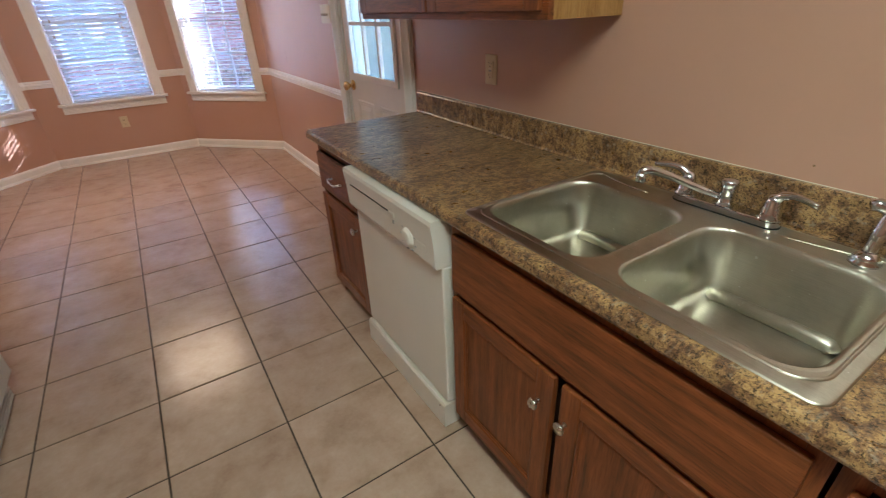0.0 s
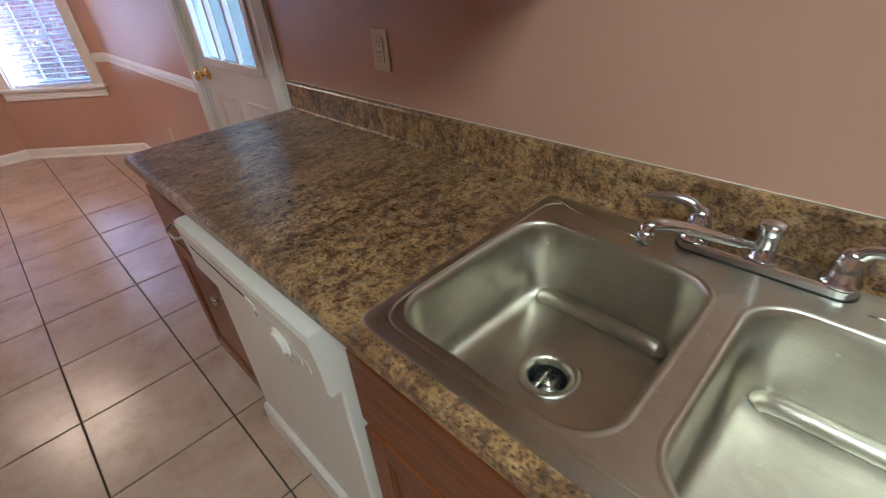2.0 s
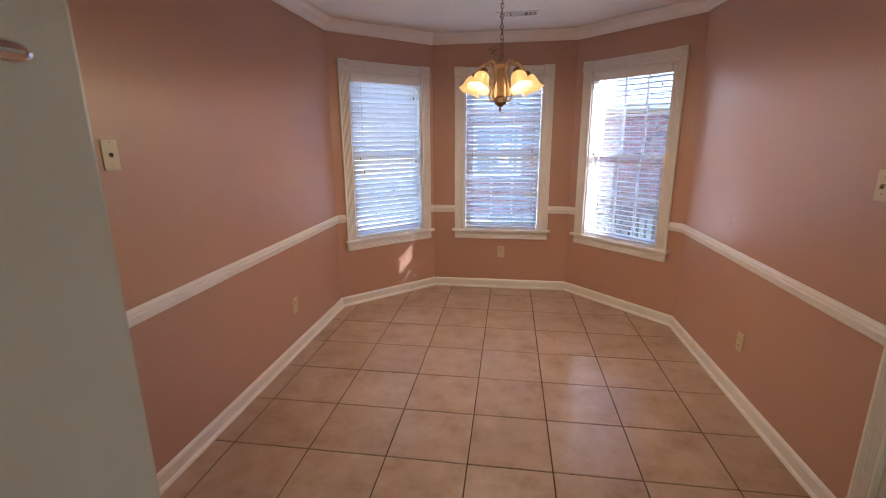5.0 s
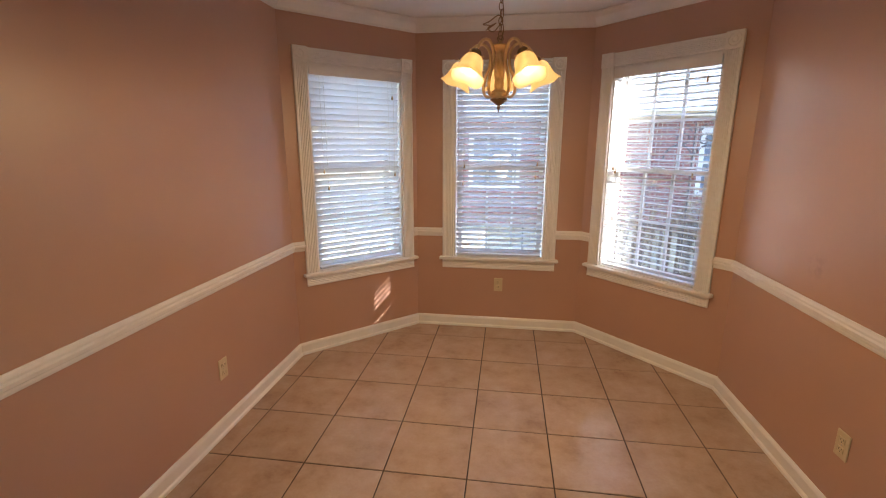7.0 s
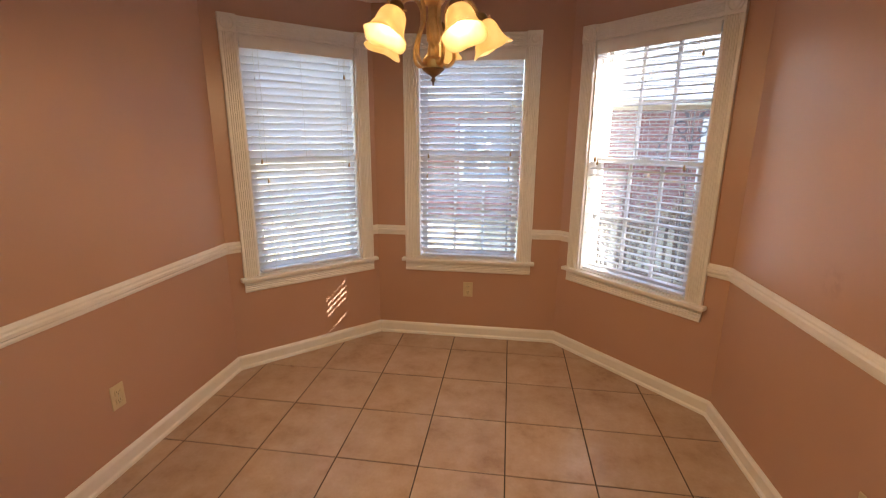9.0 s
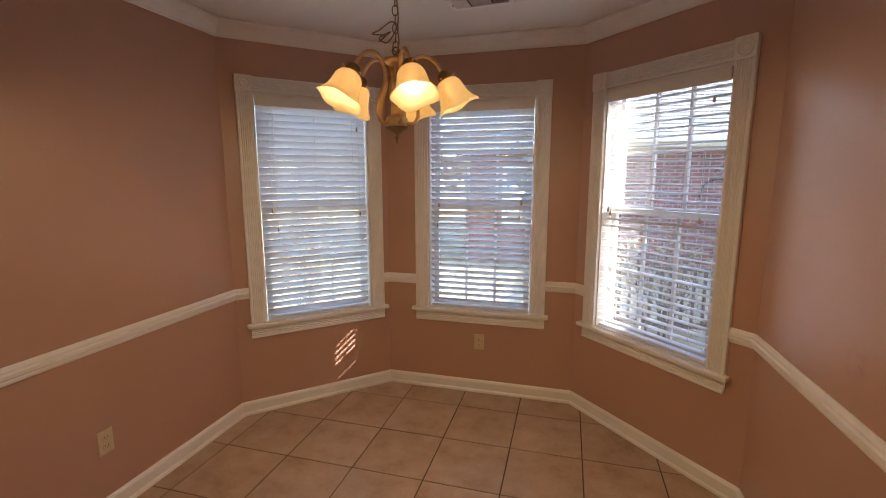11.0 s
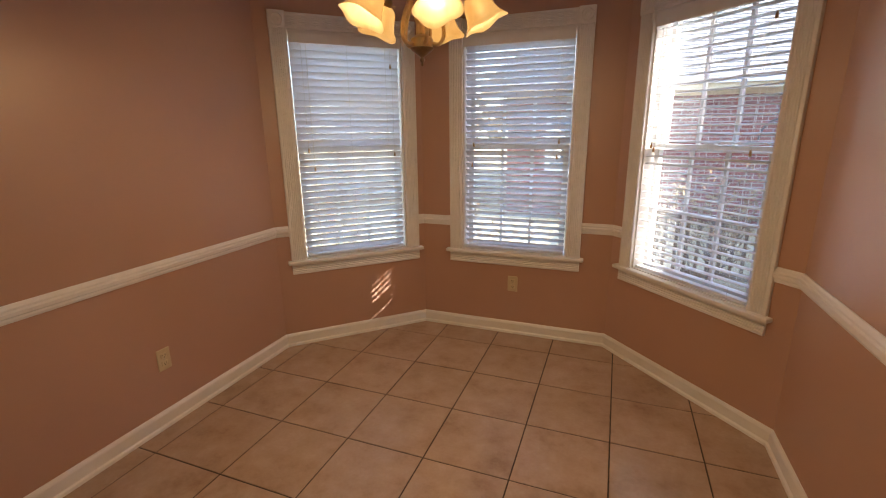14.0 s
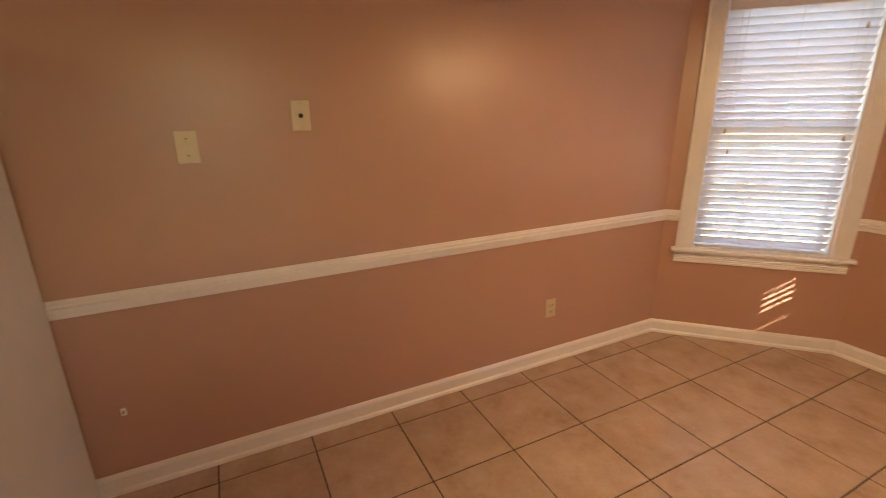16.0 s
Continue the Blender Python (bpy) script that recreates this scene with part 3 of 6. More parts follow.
# ---- exterior door ----
def build_door():
    top = thing("door_1", "white half-glass exterior door with raised panels, closed", "door", (RIGHT, DOOR_Y0, 0), 90, kind="structure")
    # local: x along the wall towards the bay, y away from the wall into the room, so the body lies at y < 0
    w, cw = DOOR_Y1 - DOOR_Y0, 0.098
    flip = Matrix.Diagonal((1, -1, 1, 1))
    for x in (-cw / 2, w + cw / 2):
        part("side_casing", moved(prism(fluted(cw), DOOR_H - 0.15, Matrix.Translation((x, 0, 0.15))), flip), WHITE, top)
        part("plinth_block", box((x - cw / 2 - 0.004, 0.0005, 0), (x + cw / 2 + 0.004, 0.027, 0.149), 0.004), WHITE, top)
        bm = box((x - cw / 2 - 0.003, 0.0005, DOOR_H), (x + cw / 2 + 0.003, 0.026, DOOR_H + 0.104), 0.003)
        part("rosette", bm, WHITE, top)
    part("head_casing", box((0.004, 0.0005, DOOR_H), (w - 0.004, 0.019, DOOR_H + 0.095), 0.004), WHITE, top)
    for x0, x1 in ((0.0005, 0.019), (w - 0.019, w - 0.0005)):
        part("jamb", box((x0, -WALL + 0.004, 0.012), (x1, -0.001, DOOR_H - 0.0005)), WHITE, top)
    part("head_jamb", box((0.02, -WALL + 0.004, DOOR_H - 0.019), (w - 0.02, -0.001, DOOR_H - 0.0005)), WHITE, top)
    part("threshold", box((0.001, -WALL, 0.001), (w - 0.001, 0.004, 0.011), 0.003), ANTIQUE_DARK, top, "dark bronze metal threshold")
    # leaf
    x0, x1, f, b, hh = 0.022, w - 0.022, -0.012, -0.054, DOOR_H - 0.022
    gx0, gx1, gz0, gz1 = x0 + 0.105, x1 - 0.105, 1.00, 1.905
    leaf = moved(wall_mesh(x1 - x0, hh, b - f, [(gx0 - x0, gx1 - x0, gz0, gz1)], 0.016), Matrix.Translation((x0, f, 0)))
    leaf_ob = part("door_leaf", leaf, DOORPAINT, top)
    for px0, px1 in ((x0 + 0.115, (x0 + x1) / 2 - 0.045), ((x0 + x1) / 2 + 0.045, x1 - 0.115)):
        pz0, pz1 = 0.24, 0.84
        bm = bmesh.new()
        loops = []
        for inset, y in ((0.0, f + 0.0005), (0.006, f + 0.009), (0.018, f + 0.007), (0.024, f + 0.0015), (0.034, f + 0.0015), (0.060, f + 0.008)):
            loops.append([bm.verts.new((px0 + inset if i in (0, 3) else px1 - inset, y, pz0 + inset if i < 2 else pz1 - inset)) for i in range(4)])
        for a, c in zip(loops, loops[1:]):
            for i in range(4):
                bm.faces.new((a[i], a[(i + 1) % 4], c[(i + 1) % 4], c[i]))
        bm.faces.new(loops[-1])
        bm.faces.new(loops[0])
        part("raised_panel", bm, DOORPAINT, leaf_ob)
    fr = bmesh.new()
    for lo, hi in (((gx0 - 0.028, gz0 - 0.028), (gx0 + 0.010, gz1 + 0.028)), ((gx1 - 0.010, gz0 - 0.028), (gx1 + 0.028, gz1 + 0.028)), ((gx0 + 0.0101, gz0 - 0.028), (gx1 - 0.0101, gz0 + 0.010)), ((gx0 + 0.0101, gz1 - 0.010), (gx1 - 0.0101, gz1 + 0.028))):
        box((lo[0], f + 0.0006, lo[1]), (hi[0], f + 0.013, hi[1]), 0.004, bm=fr)
    part("glazing_frame", fr, DOORPAINT, leaf_ob)
    for i in (1, 2):
        x = gx0 + (gx1 - gx0) * i / 3
        part("muntin", box((x - 0.011, f - 0.018, gz0 + 0.010), (x + 0.011, f + 0.008, gz1 - 0.010), 0.003), DOORPAINT, leaf_ob)
        z = gz0 + (gz1 - gz0) * i / 3
        part("muntin", box((gx0 + 0.010, f - 0.016, z - 0.011), (gx1 - 0.010, f + 0.006, z + 0.011), 0.003), DOORPAINT, leaf_ob)
    for i in range(3):
        for k in range(3):
            ax, az = gx0 + (gx1 - gx0) * i / 3, gz0 + (gz1 - gz0) * k / 3
            pane = part("pane", box((ax + 0.0005, f - 0.024, az + 0.0005), (ax + (gx1 - gx0) / 3 - 0.0005, f - 0.0185, az + (gz1 - gz0) / 3 - 0.0005)), DOORGLASS, leaf_ob)
            pane.visible_shadow = False
    knob = lathe([(0.0, 0.0), (0.033, 0.0), (0.034, 0.006), (0.028, 0.011), (0.013, 0.014), (0.012, 0.030), (0.020, 0.036), (0.028, 0.048), (0.029, 0.058), (0.024, 0.066), (0.012, 0.070), (0.0, 0.070)], 24, Matrix.Translation((x1 - 0.062, f, 0.925)) @ pose(0, 0, 0, -90))
    part("door_knob", knob, BRASS, leaf_ob, "polished brass door knob", smooth=True)
    for z in (0.22, 1.06, 1.82):
        bm = box((x0 - 0.012, f - 0.004, z - 0.05), (x0 + 0.014, f + 0.003, z + 0.05), 0.001)
        join(bm, tube([(x0 - 0.001, f + 0.006, z - 0.05), (x0 - 0.001, f + 0.006, z + 0.05)], 0.006, 8))
        part("hinge", bm, ANTIQUE, leaf_ob, "worn brass hinge")


build_door()

# ---- kitchen cabinets ----
FACE = 0.668  # plane of the base cabinets' face frames
TOP = 0.89  # worktop


def framed_door(name, parent, y0, y1, z0, z1, x, thick=0.018, stile=0.058):
    """A frame-and-panel cabinet door that faces -x."""
    d = part(name, bmesh.new(), OAK, parent)
    for a, b in ((y0, y0 + stile), (y1 - stile, y1)):
        part("stile", box((x - thick, a, z0), (x, b, z1), 0.003), OAK, d)
    for a, b in ((z0, z0 + stile), (z1 - stile, z1)):
        part("rail", box((x - thick + 0.0006, y0 + stile - 0.0005, a), (x - 0.0006, y1 - stile + 0.0005, b), 0.003), OAK_Y, d)
    bm = box((x - thick + 0.009, y0 + stile - 0.004, z0 + stile - 0.004), (x - 0.003, y1 - stile + 0.004, z1 - stile + 0.004))
    part("panel", bm, OAK, d)
    bead = bmesh.new()
    s = stile
    for lo, hi in (((y0 + s, z0 + s), (y0 + s + 0.008, z1 - s)), ((y1 - s - 0.008, z0 + s), (y1 - s, z1 - s)), ((y0 + s + 0.008, z0 + s), (y1 - s - 0.008, z0 + s + 0.008)), ((y0 + s + 0.008, z1 - s - 0.008), (y1 - s - 0.008, z1 - s))):
        box((x - thick + 0.004, lo[0], lo[1]), (x - thick + 0.010, hi[0], hi[1]), 0.002, 1, bm=bead)
    part("bead", bead, OAK, d)
    return d


def cabinet_knob(parent, x, y, z):
    prof = [(0.0, 0.0), (0.007, 0.0), (0.0055, 0.004), (0.005, 0.012), (0.009, 0.017), (0.0155, 0.020), (0.0165, 0.024), (0.013, 0.028), (0.0, 0.030)]
    return part("knob", lathe(prof, 20, Matrix.Translation((x, y, z)) @ pose(0, 0, 0, 0, -90, 0)), NICKEL, parent, "brushed nickel knob", smooth=True)


def base_cabinet(label, y0, y1, end=False):
    c = thing("base_cabinet", label, "cabinet", (0, 0, 0), group="kitchen base cabinets")
    body = bmesh.new()
    box((FACE + 0.02, y0 + 0.002, 0.085), (RIGHT - 0.002, y0 + 0.018, TOP - 0.041), bm=body)
    box((FACE + 0.02, y1 - 0.018, 0.085 if not end else 0.001), (RIGHT - 0.002, y1 - 0.002, TOP - 0.041), bm=body)
    box((FACE + 0.02, y0 + 0.0185, 0.085), (RIGHT - 0.002, y1 - 0.0185, 0.10), bm=body)
    part("body", body, OAK, c)
    # the shade of the toe recess is put into this dark colour
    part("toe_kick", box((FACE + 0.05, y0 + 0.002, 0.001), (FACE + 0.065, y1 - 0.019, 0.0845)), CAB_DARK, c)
    frame_bm = bmesh.new()
    box((FACE, y0 + 0.001, 0.085), (FACE + 0.0195, y0 + 0.036, TOP - 0.041), bm=frame_bm)
    box((FACE, y1 - 0.036, 0.085), (FACE + 0.0195, y1 - 0.001, TOP - 0.041), bm=frame_bm)
    for z0, z1 in ((0.085, 0.115), (0.595, 0.625), (TOP - 0.08, TOP - 0.041)):
        box((FACE + 0.0005, y0 + 0.0362, z0), (FACE + 0.019, y1 - 0.0362, z1), bm=frame_bm)
    part("face_frame", frame_bm, OAK, c)
    # dark sheet just behind the frame, in place of the shade inside
    part("front_shade_board", box((FACE + 0.022, y0 + 0.019, 0.101), (FACE + 0.026, y1 - 0.019, TOP - 0.045)), CAB_DARK, c)
    return c


def build_cabinets():
    # sink base: a long false front over two doors
    c = base_cabinet("dark-stained oak sink base cabinet with two doors", 0.055, 0.985)
    part("false_front", box((FACE - 0.018, 0.075, 0.622), (FACE - 0.0005, 0.965, 0.812), 0.004), OAK_Y, c)
    framed_door("door", c, 0.537, 0.965, 0.095, 0.598, FACE - 0.0005)
    framed_door("door", c, 0.085, 0.513, 0.095, 0.598, FACE - 0.0005)
    cabinet_knob(c, FACE - 0.018, 0.580, 0.492)
    cabinet_knob(c, FACE - 0.018, 0.490, 0.488)
    # the drawer unit at the end of the run
    c = base_cabinet("narrow dark-stained oak end cabinet with one drawer", 1.648, 2.115, True)
    d = part("drawer", box((FACE - 0.018, 1.665, 0.622), (FACE - 0.0005, 2.10, 0.80), 0.004), OAK_Y, c)
    pts = smooth_path([(FACE - 0.018, 1.928, 0.708), (FACE - 0.036, 1.925, 0.710), (FACE - 0.046, 1.908, 0.704), (FACE - 0.044, 1.873, 0.700), (FACE - 0.046, 1.838, 0.704), (FACE - 0.036, 1.821, 0.710), (FACE - 0.018, 1.818, 0.708)])
    part("pull_handle", tube(pts, [0.0045 if 8 < i < len(pts) - 9 else 0.0058 for i in range(len(pts))], 8), NICKEL, d, "brushed nickel bow pull", smooth=True)
    framed_door("door", c, 1.665, 2.10, 0.095, 0.598, FACE - 0.0005)
    cabinet_knob(c, FACE - 0.018, 1.700, 0.535)
    # the next unit beyond the sink
    for y1 in (0.05, -0.50, -1.05):
        c = base_cabinet("dark-stained oak base cabinet with drawer and door", y1 - 0.545, y1)
        d = part("drawer", box((FACE - 0.018, y1 - 0.53, 0.622), (FACE - 0.0005, y1 - 0.02, 0.800), 0.004), OAK_Y, c)
        pts = smooth_path([(FACE - 0.018, y1 - 0.33, 0.708), (FACE - 0.040, y1 - 0.325, 0.708), (FACE - 0.046, y1 - 0.275, 0.700), (FACE - 0.040, y1 - 0.225, 0.708), (FACE - 0.018, y1 - 0.22, 0.708)])
        part("pull_handle", tube(pts, 0.005, 8), NICKEL, d, "brushed nickel bow pull", smooth=True)
        framed_door("door", c, y1 - 0.53, y1 - 0.02, 0.095, 0.598, FACE - 0.0005)
        cabinet_knob(c, FACE - 0.018, y1 - 0.06, 0.505)
    # wall cabinets
    ux = RIGHT - 0.30
    c = thing("wall_cabinet", "dark-stained oak wall cabinet with golden end panel", "cabinet", (0, 0, 0))
    y0, y1, z0, z1 = 0.955, 2.10, 1.342, 2.10
    part("end_panel", box((ux + 0.0195, y0, z0), (RIGHT - 0.002, y0 + 0.012, z1)), OAK_PALE, c, "golden varnished end panel")
    part("end_panel", box((ux + 0.0195, y1 - 0.012, z0), (RIGHT - 0.002, y1, z1)), OAK, c)
    part("bottom_panel", box((ux + 0.0195, y0 + 0.0125, z0 + 0.012), (RIGHT - 0.002, y1 - 0.0125, z0 + 0.026)), OAK_Y, c)
    part("top_panel", box((ux + 0.0195, y0 + 0.0125, z1 - 0.02), (RIGHT - 0.002, y1 - 0.0125, z1)), OAK_Y, c)
    fr = bmesh.new()
    box((ux, y0 - 0.001, z0), (ux + 0.019, y1 + 0.001, z0 + 0.040), bm=fr)
    box((ux, y0 - 0.001, z1 - 0.04), (ux + 0.019, y1 + 0.001, z1), bm=fr)
    for y in (y0 - 0.001, (y0 + y1) / 2 - 0.02, y1 - 0.039):
        box((ux + 0.0004, y, z0 + 0.0402), (ux + 0.0186, y + 0.04, z1 - 0.0402), bm=fr)
    part("face_frame", fr, OAK_Y, c)
    mid = (y0 + y1) / 2
    framed_door("door", c, y0 + 0.02, mid - 0.006, z0 + 0.022, z1 - 0.02, ux - 0.0005)
    framed_door("door", c, mid + 0.006, y1 - 0.02, z0 + 0.022, z1 - 0.02, ux - 0.0005)


build_cabinets()

# ---- worktop and sink ----
SX0, SX1, SY0, SY1 = 0.663, 1.217, 0.087, 0.929


def build_worktop():
    y0, y1 = -1.60, 2.150
    nose = [(0.632, TOP - 0.030), (0.6335, TOP - 0.010), (0.638, TOP - 0.003), (0.646, TOP)]
    tail = [(1.236, TOP), (1.242, TOP + 0.003), (1.245, TOP + 0.009), (1.245, TOP + 0.096), (1.248, TOP + 0.102), (1.254, TOP + 0.104), (RIGHT - 0.001, TOP + 0.104), (RIGHT - 0.001, TOP - 0.040)]
    under = [(0.642, TOP - 0.040), (0.635, TOP - 0.037)]
    whole = nose + tail + under
    front = nose + [(SX0 + 0.02, TOP), (SX0 + 0.02, TOP - 0.040)] + under
    back = [(SX1 - 0.02, TOP)] + tail + [(SX1 - 0.02, TOP - 0.040)]
    bm = prism(whole, SY0 + 0.02 - y0, Matrix.Translation((0, y0, 0)) @ ALONG_Y)
    join(bm, prism(whole, y1 - SY1 + 0.02, Matrix.Translation((0, SY1 - 0.02, 0)) @ ALONG_Y))
    for o in (front, back):
        join(bm, prism(o, SY1 - SY0 - 0.04, Matrix.Translation((0, SY0 + 0.02, 0)) @ ALONG_Y))
    w = thing("worktop", "brown granite-look laminate worktop with rolled edge and backsplash", "worktop")
    part("slab", bm, GRANITE, w)
    part("caulk_line", tube([(1.2435, y0, TOP + 0.003), (1.2435, y1 - 0.002, TOP + 0.003)], 0.0013, 6), CREAM, w, "yellowed caulk line")
    part("caulk_line", tube([(RIGHT - 0.002, y0, TOP + 0.1045), (RIGHT - 0.002, y1 - 0.002, TOP + 0.1045)], 0.0014, 6), CREAM, w, "yellowed caulk line")


build_worktop()


def rrect(cx, cy, w, h, r, n=10):
    pts = []
    for sx, sy, a0 in ((1, 1, 0), (-1, 1, 90), (-1, -1, 180), (1, -1, 270)):
        for i in range(n):
            a = radians(a0 + 90 * i / (n - 1))
            pts.append((cx + sx * (w / 2 - r) + r * math.cos(a), cy + sy * (h / 2 - r) + r * math.sin(a)))
    return pts


def build_sink():
    s = thing("kitchen_sink", "double-bowl stainless steel drop-in sink in the worktop", "sink", (SX0, SY0, TOP))
    s.matrix_world = Matrix.Identity(4)
    cx, cy = (SX0 + SX1) / 2, (SY0 + SY1) / 2
    bowls = [((0.905, 0.7170), 0), ((0.905, 0.3035), 0)]
    bw, bh = 0.392, 0.358
    z = TOP
    bm = bmesh.new()

    def ring(pts, h):
        return [bm.verts.new((x, y, h)) for x, y in pts]

    def bridge(a, b, smooth=True):
        n = len(a)
        for i in range(n):
            f = bm.faces.new((a[i], a[(i + 1) % n], b[(i + 1) % n], b[i]))
            f.smooth = smooth

    edge = [ring(rrect(cx, cy, SX1 - SX0 + 2 * g, SY1 - SY0 + 2 * g, 0.028 + g), z + h) for g, h in ((0.0, 0.0006), (-0.0012, 0.0026), (-0.004, 0.0036), (-0.012, 0.0048), (-0.020, 0.0060), (-0.0245, 0.0066))]
    for a, b in zip(edge, edge[1:]):
        bridge(a, b)
    loops = [edge[-1]]
    for (bx, by), _ in bowls:
        lip = [ring(rrect(bx, by, bw + 2 * g, bh + 2 * g, 0.066 + g), z + h) for g, h in ((0.012, 0.0066), (0.007, 0.0084), (0.004, 0.0076), (0.0, 0.0045), (-0.003, -0.010), (-0.006, -0.07), (-0.010, -0.138), (-0.014, -0.154), (-0.025, -0.166), (-0.046, -0.171))]
        for a, b in zip(lip, lip[1:]):
            bridge(a, b)
        loops.append(lip[0])
        n = len(lip[0])
        # sloped floor to the drain's rim
        last = lip[-1]
        for rad, h in ((0.075, -0.1735), (0.056, -0.1745), (0.052, -0.178)):
            circ = []
            for v in last if rad == 0.075 else circ0:
                d = Vector((v.co.x - bx, v.co.y - by)).normalized() * rad
                circ.append(bm.verts.new((bx + d.x, by + d.y, z + h)))
            bridge(last if rad == 0.075 else circ0, circ)
            circ0 = circ
    edges = []
    for l in loops:
        for i in range(len(l)):
            e = bm.edges.get((l[i], l[(i + 1) % len(l)]))
            edges.append(e)
    bmesh.ops.triangle_fill(bm, use_beauty=True, use_dissolve=False, edges=edges)
    part("basin", bm, STEEL, s)
    # raised beads pressed into the rear ledge
    part("ledge_bead", tube(smooth_path([(1.196, 0.90, z + 0.0066), (1.165, 0.82, z + 0.0071), (1.150, 0.70, z + 0.0066)]), 0.0022, 6), STEEL, s, smooth=True)
    part("ledge_bead", tube(smooth_path([(1.150, 0.36, z + 0.0066), (1.165, 0.27, z + 0.0071), (1.196, 0.14, z + 0.0066)]), 0.0022, 6), STEEL, s, smooth=True)
    # the raised bead that runs round the flange, but for the rear ledge
    ring_pts = rrect(cx, cy, SX1 - SX0 - 0.056, SY1 - SY0 - 0.046, 0.052)
    bead = [(x, y, z + 0.0062) for x, y in ring_pts if x < SX1 - 0.062 or y > SY1 - 0.05 or y < SY0 + 0.05]
    turn_at = max(range(len(bead)), key=lambda i: (Vector(bead[i]) - Vector(bead[i - 1])).length if bead[i][1] > bead[i - 1][1] + 0.3 else 0)
    bead = bead[turn_at:] + bead[:turn_at]
    part("rim_bead", tube(bead, 0.0034, 8), STEEL, s, smooth=True)
    for (bx, by), _ in bowls:
        low = smooth_path([(bx + bw / 2 - 0.030, by - 0.125, z - 0.166), (bx + bw / 2 - 0.030, by - 0.110, z - 0.156), (bx + bw / 2 - 0.030, by, z - 0.155), (bx + bw / 2 - 0.030, by + 0.110, z - 0.156), (bx + bw / 2 - 0.030, by + 0.125, z - 0.166)], 6)
        part("bowl_ridge", tube(low, 0.0165, 12), STEEL, s, smooth=True)
    for k, ((bx, by), _) in enumerate(bowls):
        d = part("drain", lathe([(0.056, z - 0.1735), (0.056, z - 0.1715), (0.050, z - 0.1705), (0.040, z - 0.174), (0.036, z - 0.186), (0.034, z - 0.255), (0.0, z - 0.256)], 32, Matrix.Translation((bx, by, 0)), False), STEEL, s, "steel drain flange", smooth=True)
        # black lining added inside the steel pipe: the hole's shade as colour
        part("throat", lathe([(0.0345, z - 0.188), (0.0325, z - 0.250), (0.0, z - 0.251)], 24, Matrix.Translation((bx, by, 0)), False), DARKPLASTIC, d, "black liner in place of the shade in the drain", smooth=True)
        if k == 0:
            b = lathe([(0.0, 0.006), (0.006, 0.006), (0.007, -0.002), (0.028, -0.003), (0.030, -0.010), (0.0, -0.011)], 24, Matrix.Translation((bx, by, z - 0.196)))
            join(b, tube([(bx - 0.026, by - 0.01, z - 0.194), (bx + 0.026, by - 0.01, z - 0.194)], 0.004, 8))
            join(b, tube([(bx - 0.026, by + 0.012, z - 0.194), (bx + 0.026, by + 0.012, z - 0.194)], 0.004, 8))
            part("strainer_basket", b, NICKEL, d, "chrome strainer basket", smooth=True)
        else:
            b = lathe([(0.038, z - 0.176), (0.037, z - 0.184), (0.014, z - 0.194), (0.0, z - 0.196)], 24, Matrix.Translation((bx, by, 0)), False)
            part("disposal_baffle", b, DARKPLASTIC, d, "black rubber disposal baffle", smooth=True)


build_sink()


